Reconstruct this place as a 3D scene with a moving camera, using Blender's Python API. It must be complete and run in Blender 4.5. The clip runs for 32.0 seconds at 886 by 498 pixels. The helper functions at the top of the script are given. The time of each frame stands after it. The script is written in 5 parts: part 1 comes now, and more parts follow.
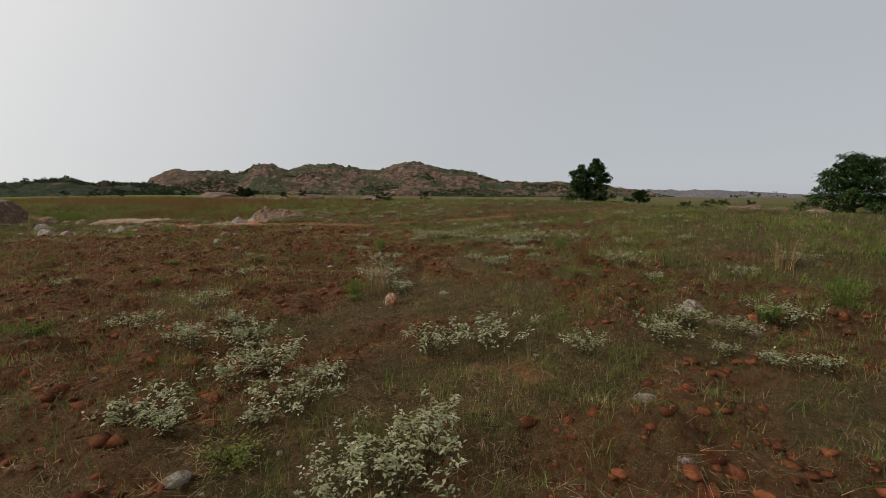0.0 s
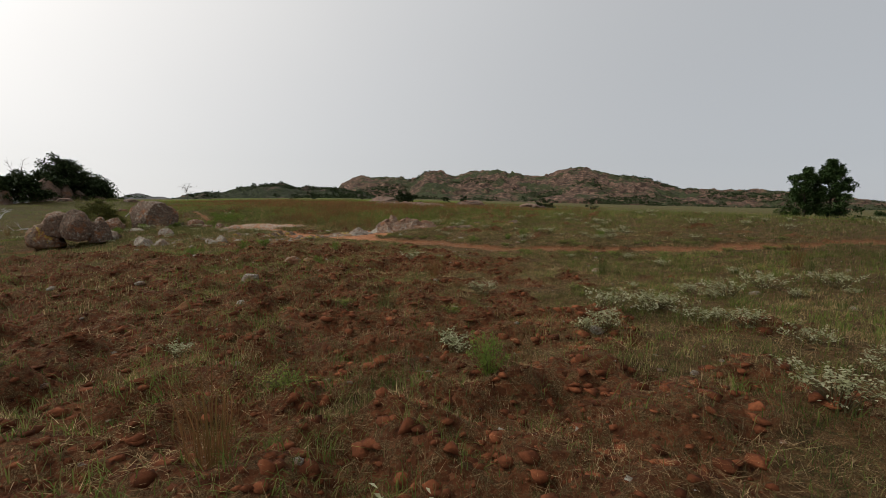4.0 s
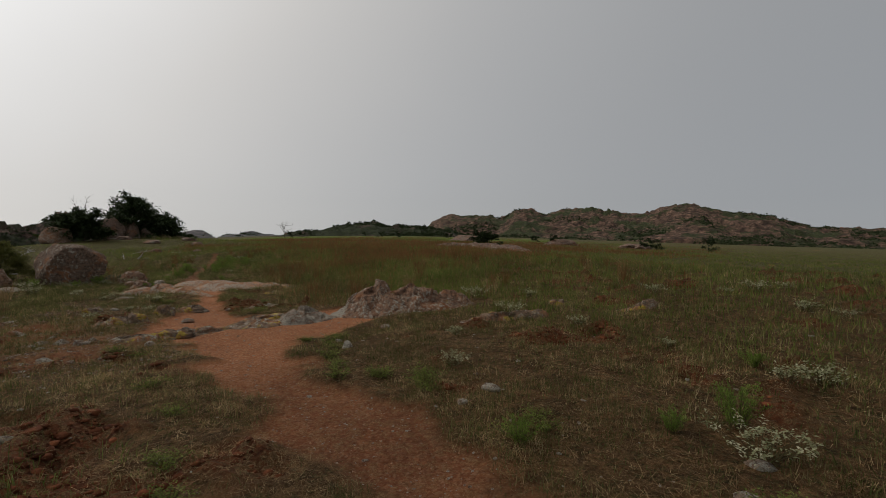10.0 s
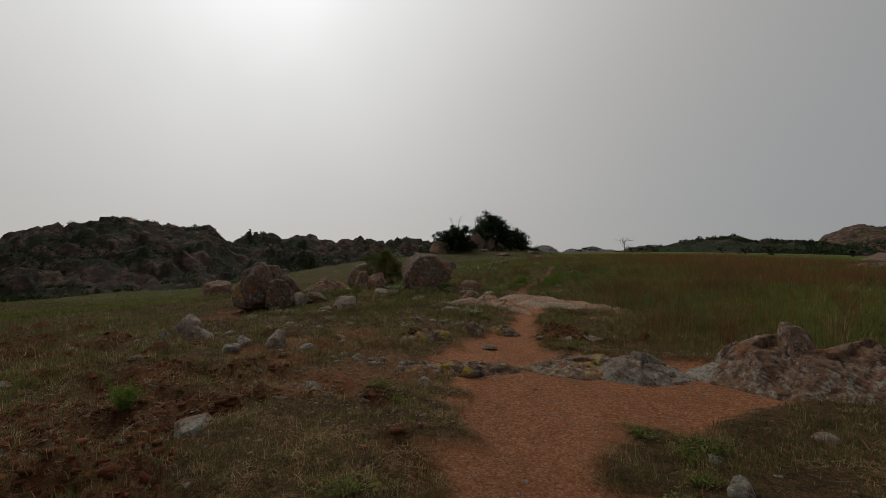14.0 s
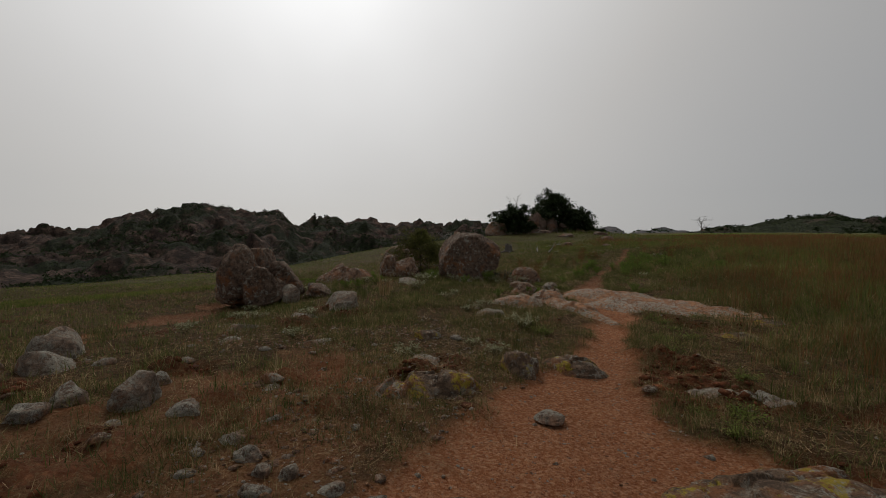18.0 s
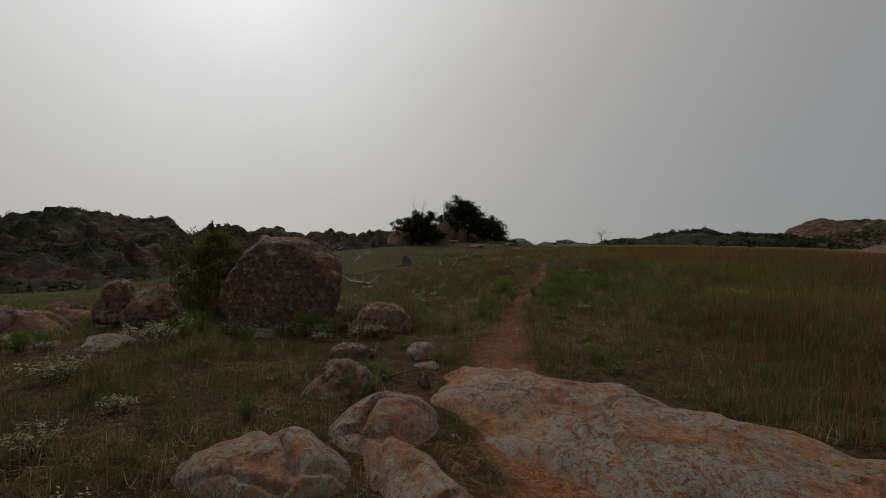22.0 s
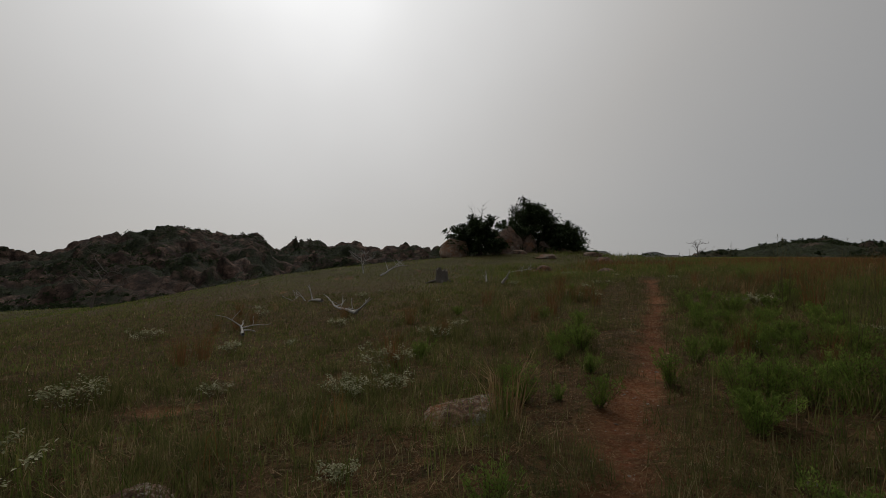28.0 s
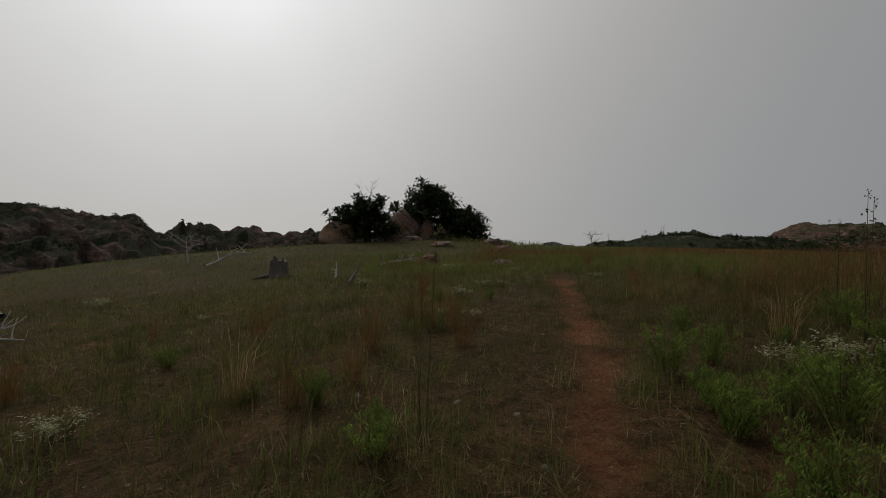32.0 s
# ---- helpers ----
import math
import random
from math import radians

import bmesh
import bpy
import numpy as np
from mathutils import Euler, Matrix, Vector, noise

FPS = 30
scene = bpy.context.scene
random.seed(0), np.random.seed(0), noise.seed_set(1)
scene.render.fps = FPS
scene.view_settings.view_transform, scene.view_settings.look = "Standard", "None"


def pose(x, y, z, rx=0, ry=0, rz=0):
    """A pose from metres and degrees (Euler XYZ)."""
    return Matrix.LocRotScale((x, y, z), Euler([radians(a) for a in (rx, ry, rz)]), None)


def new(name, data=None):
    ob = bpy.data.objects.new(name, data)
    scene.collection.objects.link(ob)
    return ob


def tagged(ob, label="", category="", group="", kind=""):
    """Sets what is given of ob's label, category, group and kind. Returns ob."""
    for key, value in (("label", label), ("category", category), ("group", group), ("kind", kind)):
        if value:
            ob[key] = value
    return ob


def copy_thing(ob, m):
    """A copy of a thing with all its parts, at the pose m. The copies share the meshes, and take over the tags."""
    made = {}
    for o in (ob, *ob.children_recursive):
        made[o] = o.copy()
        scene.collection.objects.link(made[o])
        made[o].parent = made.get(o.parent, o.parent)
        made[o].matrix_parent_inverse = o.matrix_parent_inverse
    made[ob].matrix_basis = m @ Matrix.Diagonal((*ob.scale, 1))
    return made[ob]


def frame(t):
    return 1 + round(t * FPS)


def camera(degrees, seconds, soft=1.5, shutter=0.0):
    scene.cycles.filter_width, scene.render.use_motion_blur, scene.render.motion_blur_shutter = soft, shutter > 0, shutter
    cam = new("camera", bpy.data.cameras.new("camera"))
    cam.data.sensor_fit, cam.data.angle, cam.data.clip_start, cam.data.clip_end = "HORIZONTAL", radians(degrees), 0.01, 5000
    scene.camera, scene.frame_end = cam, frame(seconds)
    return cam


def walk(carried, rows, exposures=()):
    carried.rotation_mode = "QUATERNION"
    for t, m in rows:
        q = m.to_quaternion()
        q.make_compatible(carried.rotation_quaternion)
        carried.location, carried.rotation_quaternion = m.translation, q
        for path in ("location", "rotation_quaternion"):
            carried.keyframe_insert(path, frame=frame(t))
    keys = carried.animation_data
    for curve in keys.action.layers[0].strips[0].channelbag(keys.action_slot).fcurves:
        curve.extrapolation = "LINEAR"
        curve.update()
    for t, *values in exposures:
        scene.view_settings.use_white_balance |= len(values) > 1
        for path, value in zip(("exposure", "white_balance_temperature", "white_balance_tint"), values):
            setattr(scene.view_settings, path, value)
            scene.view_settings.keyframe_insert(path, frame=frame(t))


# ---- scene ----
cam = camera(90.01, 32.0, 0.8)
walk(cam, [
    (0.0, pose(0.366, 0.169, 1.473, 82.64, 0.76, 2.24)),
    (0.5, pose(0.442, 0.484, 1.450, 82.84, 0.83, 6.65)),
    (1.0, pose(0.474, 1.102, 1.452, 83.07, 0.76, 10.03)),
    (1.5, pose(0.503, 1.813, 1.511, 82.80, 0.34, 12.24)),
    (2.0, pose(0.502, 2.489, 1.581, 82.82, -0.23, 15.01)),
    (2.5, pose(0.516, 3.284, 1.604, 84.28, 0.13, 16.85)),
    (4.5, pose(-0.591, 6.785, 1.515, 83.66, -0.11, 27.10)),
    (5.0, pose(-0.636, 7.750, 1.553, 85.12, 0.07, 31.95)),
    (5.5, pose(-0.783, 8.561, 1.587, 87.14, 0.02, 33.85)),
    (6.0, pose(-0.949, 9.209, 1.631, 87.50, -0.73, 39.68)),
    (6.5, pose(-1.137, 10.015, 1.684, 87.98, -0.71, 36.14)),
    (7.0, pose(-1.256, 10.765, 1.636, 88.23, -0.37, 35.87)),
    (7.5, pose(-1.435, 11.475, 1.660, 87.97, 0.10, 39.04)),
    (8.0, pose(-1.747, 12.197, 1.741, 88.55, -0.05, 38.26)),
    (8.5, pose(-2.082, 12.722, 1.710, 88.02, 0.21, 41.49)),
    (9.0, pose(-2.487, 13.331, 1.648, 87.80, 1.84, 40.79)),
    (9.5, pose(-2.899, 14.128, 1.727, 89.53, 2.14, 35.64)),
    (10.0, pose(-3.140, 14.790, 1.724, 88.40, -0.41, 34.42)),
    (10.5, pose(-3.484, 15.351, 1.683, 88.92, -0.56, 36.36)),
    (11.0, pose(-3.790, 15.811, 1.650, 89.31, -0.95, 42.17)),
    (11.5, pose(-4.227, 16.160, 1.634, 88.43, -1.48, 52.71)),
    (12.0, pose(-4.676, 16.406, 1.642, 88.70, -1.13, 61.98)),
    (12.5, pose(-5.077, 16.532, 1.621, 89.12, -0.80, 72.45)),
    (13.0, pose(-5.263, 16.545, 1.608, 89.62, -0.48, 77.38)),
    (13.5, pose(-5.341, 16.571, 1.598, 89.79, -0.82, 76.95)),
    (15.5, pose(-5.384, 16.591, 1.622, 89.09, -1.01, 75.03)),
    (16.0, pose(-5.688, 16.669, 1.577, 86.26, -0.26, 76.00)),
    (16.5, pose(-6.343, 16.898, 1.572, 83.84, 1.20, 81.04)),
    (17.0, pose(-7.109, 17.039, 1.519, 85.54, 1.93, 85.29)),
    (17.5, pose(-7.860, 17.426, 1.492, 86.16, -1.26, 79.47)),
    (18.0, pose(-8.526, 17.717, 1.481, 87.46, -0.64, 84.14)),
    (18.5, pose(-9.284, 18.069, 1.467, 89.93, -1.89, 80.87)),
    (19.0, pose(-9.898, 18.255, 1.517, 89.34, 2.43, 89.74)),
    (19.5, pose(-10.532, 18.309, 1.486, 91.35, 3.98, 94.75)),
    (20.0, pose(-11.216, 18.678, 1.438, 89.04, -1.19, 81.93)),
    (20.5, pose(-11.857, 19.033, 1.436, 89.31, -2.76, 74.39)),
    (21.0, pose(-12.558, 19.494, 1.452, 91.30, -2.11, 64.10)),
    (21.5, pose(-13.121, 19.789, 1.432, 90.67, -0.61, 68.41)),
    (22.0, pose(-13.766, 20.051, 1.372, 89.04, -1.11, 73.23)),
    (22.5, pose(-14.384, 20.310, 1.337, 87.64, -1.83, 81.37)),
    (23.0, pose(-14.985, 20.523, 1.288, 87.43, -0.85, 85.30)),
    (23.5, pose(-15.686, 20.706, 1.296, 89.65, 1.20, 84.99)),
    (24.0, pose(-16.235, 20.794, 1.327, 89.63, 4.02, 91.35)),
    (24.5, pose(-16.764, 20.859, 1.344, 90.09, 3.59, 84.00)),
    (25.0, pose(-17.193, 21.022, 1.347, 89.34, 4.90, 73.34)),
    (25.5, pose(-17.691, 21.382, 1.204, 89.28, 3.31, 63.45)),
    (26.0, pose(-18.216, 21.816, 1.127, 94.18, -1.17, 61.88)),
    (26.5, pose(-18.784, 22.080, 1.089, 91.13, 1.58, 79.25)),
    (28.5, pose(-20.783, 23.458, 1.121, 90.65, -0.75, 83.08)),
    (29.0, pose(-21.379, 23.773, 1.113, 90.28, -1.96, 81.21)),
    (29.5, pose(-21.945, 24.130, 1.077, 90.00, -1.39, 77.59)),
    (30.0, pose(-22.548, 24.331, 1.043, 88.16, -2.40, 77.21)),
    (30.5, pose(-23.107, 24.687, 1.078, 88.96, -3.15, 69.42)),
    (31.0, pose(-23.592, 24.981, 1.076, 89.07, -0.41, 74.09)),
    (31.5, pose(-24.216, 25.395, 1.078, 89.58, -1.57, 67.70)),
    (32.0, pose(-24.754, 25.669, 1.058, 89.29, -1.49, 71.50)),
], [(0, 0.55), (1, 0.64), (2.5, 0.64), (6, 0.2), (9, -0.1), (11, -0.17), (13, -0.43), (16, -0.55), (18, -0.45), (19, -0.5), (21, -0.6), (23, -0.62), (26, -0.62), (32, -0.6)]
)

# ---- world and sun: hazy overcast, sun veiled in the west-south-west ----
SUN_AZ, SUN_EL = 101.0, 40.0
sun_dir = Vector((-math.sin(radians(SUN_AZ)) * math.cos(radians(SUN_EL)), math.cos(radians(SUN_AZ)) * math.cos(radians(SUN_EL)), math.sin(radians(SUN_EL))))
world = bpy.data.worlds.new("sky")
scene.world = world
world.use_nodes = True
wn, wl = world.node_tree.nodes, world.node_tree.links
wn.clear()
w_out = wn.new("ShaderNodeOutputWorld")
w_sky = wn.new("ShaderNodeTexSky")
w_sky.sky_type = "NISHITA"
w_sky.sun_disc = False
w_sky.sun_elevation = radians(SUN_EL)
w_sky.sun_rotation = radians(-SUN_AZ)
w_sky.dust_density = 0.3
w_bg1 = wn.new("ShaderNodeBackground")
w_bg1.inputs[1].default_value = 0.05
w_hsv = wn.new("ShaderNodeHueSaturation")
w_hsv.inputs["Saturation"].default_value = 0.2
w_hsv.inputs["Value"].default_value = 0.22
wl.new(w_sky.outputs[0], w_hsv.inputs["Color"])
wl.new(w_hsv.outputs[0], w_bg1.inputs[0])
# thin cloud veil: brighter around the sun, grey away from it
w_tc = wn.new("ShaderNodeTexCoord")
w_dot = wn.new("ShaderNodeVectorMath")
w_dot.operation = "DOT_PRODUCT"
w_dot.inputs[1].default_value = sun_dir
wl.new(w_tc.outputs["Generated"], w_dot.inputs[0])
w_noise = wn.new("ShaderNodeTexNoise")
w_noise.inputs["Scale"].default_value = 2.2
w_noise.inputs["Detail"].default_value = 3
wl.new(w_tc.outputs["Generated"], w_noise.inputs["Vector"])


def w_math(op, a, b, c=None):
    node = wn.new("ShaderNodeMath")
    node.operation = op
    for k, v in enumerate((a, b, c)):
        if isinstance(v, (int, float)):
            node.inputs[k].default_value = v
        elif v is not None:
            wl.new(v, node.inputs[k])
    return node.outputs[0]


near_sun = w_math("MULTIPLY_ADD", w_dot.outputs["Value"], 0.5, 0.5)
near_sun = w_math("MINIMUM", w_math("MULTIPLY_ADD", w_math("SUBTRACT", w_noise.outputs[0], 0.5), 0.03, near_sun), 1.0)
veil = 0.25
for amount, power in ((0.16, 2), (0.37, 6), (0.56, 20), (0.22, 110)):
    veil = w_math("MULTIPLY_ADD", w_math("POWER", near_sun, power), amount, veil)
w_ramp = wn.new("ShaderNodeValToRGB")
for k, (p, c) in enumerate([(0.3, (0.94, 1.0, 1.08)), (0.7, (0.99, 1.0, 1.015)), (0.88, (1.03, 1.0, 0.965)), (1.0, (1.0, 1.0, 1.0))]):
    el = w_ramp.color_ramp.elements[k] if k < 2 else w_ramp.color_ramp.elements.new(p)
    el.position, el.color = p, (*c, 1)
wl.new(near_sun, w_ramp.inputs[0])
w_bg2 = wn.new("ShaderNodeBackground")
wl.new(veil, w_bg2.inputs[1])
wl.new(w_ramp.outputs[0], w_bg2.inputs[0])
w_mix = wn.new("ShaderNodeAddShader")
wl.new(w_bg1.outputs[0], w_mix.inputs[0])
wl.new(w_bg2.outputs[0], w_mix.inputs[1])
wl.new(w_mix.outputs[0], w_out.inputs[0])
sun_data = bpy.data.lights.new("sun", "SUN")
sun_data.energy = 1.25
sun_data.angle = radians(10)
sun_data.color = (1.0, 0.95, 0.88)
sun = new("sun", sun_data)
sun.rotation_euler = (-sun_dir).to_track_quat("-Z", "Y").to_euler()


# ---- noise and terrain ----
def lattice(ix, iy, iz):
    with np.errstate(over="ignore"):
        h = ix.astype(np.int64) * 374761393 + iy.astype(np.int64) * 668265263 + iz.astype(np.int64) * 2147483647 + 1013904223
        h = (h ^ (h >> 13)) * 1274126177
        h = h ^ (h >> 16)
    return (h & 0xFFFF) / 65535.0 * 2 - 1


def vnoise(x, y, z=0.0):
    """Smooth value noise, -1 to 1, on arrays."""
    x, y = np.asarray(x, float), np.asarray(y, float)
    z = np.asarray(z, float) + 0 * x
    x0, y0, z0 = np.floor(x), np.floor(y), np.floor(z)
    u, v, w = x - x0, y - y0, z - z0
    u, v, w = u * u * (3 - 2 * u), v * v * (3 - 2 * v), w * w * (3 - 2 * w)
    out = 0.0
    for i in (0, 1):
        for j in (0, 1):
            for k in (0, 1):
                out = out + (u if i else 1 - u) * (v if j else 1 - v) * (w if k else 1 - w) * lattice(x0 + i, y0 + j, z0 + k)
    return out


def fbm(x, y, z=0.0, octaves=4):
    x, y, total, amp = np.asarray(x, float), np.asarray(y, float), 0.0, 0.5
    z = np.asarray(z, float)
    for _ in range(octaves):
        total = total + amp * vnoise(x, y, z)
        x, y, z, amp = x * 2.03 + 17.1, y * 2.03 - 9.7, z * 2.03 + 3.3, amp * 0.5
    return total


def smooth(a, b, v):
    t = np.clip((np.asarray(v, float) - a) / (b - a), 0, 1)
    return t * t * (3 - 2 * t)


def blocks(x, y, seed):
    """Jointed rock: a level for each irregular block, and how far the nearest joint is."""
    x, y = np.asarray(x, float), np.asarray(y, float)
    x0, y0 = np.floor(x), np.floor(y)
    first, second, level, s = np.full(x.shape, 9.0), np.full(x.shape, 9.0), np.zeros(x.shape), 0 * x + round(seed)
    for i in (-1, 0, 1):
        for j in (-1, 0, 1):
            cx, cy = x0 + i, y0 + j
            px, py = cx + 0.5 + 0.45 * lattice(cx, cy, s), cy + 0.5 + 0.45 * lattice(cx, cy, s + 7)
            d = np.hypot(x - px, y - py)
            tilt = lattice(cx, cy, s + 3) + 0.9 * lattice(cx, cy, s + 5) * (x - px) + 0.9 * lattice(cx, cy, s + 9) * (y - py)
            near = d < first
            second = np.where(near, first, np.minimum(second, d))
            level = np.where(near, tilt, level)
            first = np.where(near, d, first)
    return level, second - first


WALKED = np.array([(0.49, -0.19), (0.71, 3.07), (-0.24, 7.52), (-0.96, 10.62), (-2.44, 13.47), (-3.74, 15.82), (-5.37, 16.58), (-7.12, 16.97), (-9.79, 18.21), (-12.66, 19.46), (-15.03, 20.65), (-18.22, 21.9), (-21.08, 23.63), (-24.76, 25.63), (-30.72, 29.09)], float)


def line_distance(x, y, line):
    """Distance to a polyline and, where it has a third column, how far inside that half width."""
    best, inside = np.full(np.shape(x), 1e9), np.full(np.shape(x), 1e9)
    for a, b in zip(line[:-1], line[1:]):
        ab = b[:2] - a[:2]
        t = np.clip(((x - a[0]) * ab[0] + (y - a[1]) * ab[1]) / (ab @ ab), 0, 1)
        d = np.hypot(x - a[0] - t * ab[0], y - a[1] - t * ab[1])
        best = np.minimum(best, d)
        if line.shape[1] > 2:
            inside = np.minimum(inside, d - (a[2] + t * (b[2] - a[2])))
    return best, inside


KNOLLS = [(0, 1, -0.086), (0, 6, 0.012), (-5, 5, 0.167), (4, 7, 0.146), (-2, 11, -0.214), (-8, 10, 0.168), (-3, 16, -0.144), (2, 17, -0.201), (-8, 16, 0.112), (-8, 22, -0.165), (-2, 22, -0.027), (-13, 14, -0.110),
          (-14, 19.5, -0.165), (-14, 24, -0.207), (-20, 16.5, 0.508), (-20, 21.5, -0.020), (-20, 26, -0.025), (-26, 21, -0.456), (-26, 26.5, -0.014), (-32, 24, -0.156), (-32, 30, 0.271), (-38, 26, -0.123)]
SWELLS = [(-40, 18, 0.13), (-46, 10, 0.56), (-38, 4, -1.14), (-56, 18, 0.53), (-54, 30, 0.26)]

DIPS = [(-17.9, 13.8, 6, -0.33), (-46, 3, 120, -0.7), (-60, 4, 200, -1.0), (-30, 9, 50, -0.25)]


def base_height(x, y):
    """The lie of the land: a gentle slope with knolls near the trail, a spur to the north-west, a valley to the south-west."""
    x, y = np.asarray(x, float), np.asarray(y, float)
    near = 0.004 + 0.0357 * x + 0.0466 * y
    for kx, ky, a in KNOLLS:
        near = near + a * np.exp(-((x - kx) ** 2 + (y - ky) ** 2) / 50.0)
    wide = 0.0
    for kx, ky, a in SWELLS:
        wide = wide + a * np.exp(-((x - kx) ** 2 + (y - ky) ** 2) / 260.0)
    for kx, ky, spread, a in DIPS:
        wide = wide + a * np.exp(-((x - kx) ** 2 + (y - ky) ** 2) / spread)
    dx, dy = x + 12.0, y - 17.0
    r = np.hypot(dx, dy) + 1e-6
    az = np.degrees(np.arctan2(-dx, dy))
    slope = -0.028 + 0.036 * np.exp(-(((az - 40 + 180) % 360 - 180) / 42.0) ** 2)
    far = 0.25 + slope * 420 * (1 - np.exp(-r / 420.0)) - 20 * np.exp(-(((az - 110 + 180) % 360 - 180) / 37.0) ** 4) * smooth(36, 150, r)
    far = far - 0.032 * np.maximum(r - 500, 0)
    far = far + 0.9 * np.exp(-((x + 59.5) ** 2 + (y - 35.5) ** 2) / 130.0)
    w = smooth(6, 26, line_distance(x, y, WALKED)[0])
    brink = 7.0 * np.exp(-(((az - 128 + 180) % 360 - 180) / 34.0) ** 4) * smooth(13, 44, r) * (1 - 0.88 * smooth(23, 36, -x) * smooth(-24, -2, y))
    return near * (1 - w) + far * w + wide - brink + 0.35 * fbm(x / 23.0, y / 23.0, 7.0, 3) * smooth(18, 60, r)


TRAIL = np.array([(30, 21.9, 0.34), (14, 19.4, 0.34), (6, 17.8, 0.34), (1.9, 17.1, 0.33), (-0.2, 16.85, 0.33), (-2.2, 16.7, 0.32), (-3.2, 16.5, 0.32), (-4.5, 16.9, 0.38), (-6.6, 17.35, 0.40), (-7.5, 17.66, 0.42),
                  (-8.4, 18.02, 0.42), (-9.5, 18.3, 0.52), (-10.9, 18.6, 0.70), (-11.8, 19.2, 0.52), (-12.8, 19.85, 0.34), (-14.0, 20.45, 0.22), (-15.4, 21.15, 0.30), (-16.6, 21.55, 0.30), (-18.2, 22.03, 0.31), (-18.9, 22.45, 0.25),
                  (-20.7, 23.4, 0.17), (-22.8, 24.55, 0.14), (-24.1, 25.55, 0.16), (-25.0, 26.1, 0.13), (-26.4, 27.0, 0.11), (-27.5, 27.8, 0.11), (-29.5, 29.0, 0.14), (-31.0, 29.8, 0.12), (-33.0, 30.9, -0.05)])


def zones(x, y):
    """Bare trail, gravel and red soil, 0 to 1 each."""
    x, y = np.asarray(x, float), np.asarray(y, float)
    _, edge = line_distance(x, y, TRAIL)
    ragged = edge + 0.45 * fbm(x * 1.7, y * 1.7, 1.0) * (1 - 0.72 * smooth(10, 20, -x)) + 0.10 * vnoise(x * 5, y * 5, 2.0)
    trail = 1 - smooth(-0.15, 0.13, ragged)
    spread = np.exp(-(((x + 9.6) / 1.7) ** 2 + ((y - 19.2) / 1.1) ** 2) ** 2) + 0.8 * np.exp(-(((x + 9.3) / 1.0) ** 2 + ((y - 20.6) / 0.7) ** 2) ** 2) + 0.9 * np.exp(-(((x + 16.4) / 1.4) ** 2 + ((y - 21.5) / 0.5) ** 2) ** 2) + 0.45 * np.exp(-(((x + 9.9) / 1.5) ** 2 + ((y - 18.0) / 0.75) ** 2) ** 2)
    gravel = smooth(0.36, 0.66, spread + 0.5 * fbm(x * 0.9, y * 0.9, 5.0) + 0.5 * fbm(x * 2.4, y * 2.4, 12.0, 3) + 0.1 * vnoise(x * 6, y * 6, 9))
    stony = np.exp(-(((x + 11.3) / 2.8) ** 2 + ((y - 16.9) / 1.6) ** 2) ** 2)
    gravel = np.maximum(gravel, 0.30 * smooth(0.3, 0.7, 0.6 * stony + 0.8 * fbm(x * 1.3, y * 1.3, 14.0, 4)))
    gravel = np.maximum(gravel, trail * smooth(6.5, 9.0, -x) * (1 - smooth(16.6, 18.2, -x)))
    yard = np.exp(-(((x + 16.9) / 1.7) ** 2 + ((y - 13.9) / 0.8) ** 2) ** 2)
    trail = np.maximum(trail, 0.9 * smooth(0.35, 0.75, yard + 0.9 * fbm(x * 1.5, y * 1.5, 6.0, 5)))
    where = 1.35 * np.exp(-(((x + 7.0) / 6.3) ** 2 + ((y - 9.5) / 9.0) ** 2) ** 2) + 0.55 * np.exp(-(((x - 0.5) / 5.0) ** 2 + ((y - 4.0) / 5.5) ** 2) ** 2) + 0.36 * np.exp(-(((x + 13.5) / 3.6) ** 2 + ((y - 16.6) / 1.9) ** 2) ** 2)
    south = 1 - smooth(-1.9, -0.7, y - np.interp(-x, -TRAIL[:, 0], TRAIL[:, 1]))
    patchy = 0.55 * fbm(x * 0.6, y * 0.6, 11.0) + 0.75 * fbm(x * 1.7, y * 1.7, 4.0, 4)
    patchy = patchy - 0.6 * smooth(15, 18, -x)
    soil = smooth(0.20, 0.40, where * south * 0.52 + patchy + 0.12 * np.exp(-(((x - 4.2) / 1.6) ** 2 + ((y - 4.5) / 1.2) ** 2)))
    return trail, np.maximum(gravel, 0), soil * (1 - smooth(0.2, 0.8, trail))


def relief(x, y, trail, gravel, soil):
    bare = np.maximum(trail, gravel)
    lumps = np.abs(vnoise(x * 2.2, y * 3.4, 21.0)) * 0.12 + 0.22 * fbm(x * 4.2, y * 4.2, 3.0, 3) - 0.04
    return lumps * soil * (1 - bare) + 0.035 * fbm(x * 2.2, y * 2.2, 8.0, 3) * (1 - bare) - 0.05 * bare + 0.008 * vnoise(x * 7, y * 7, 2)


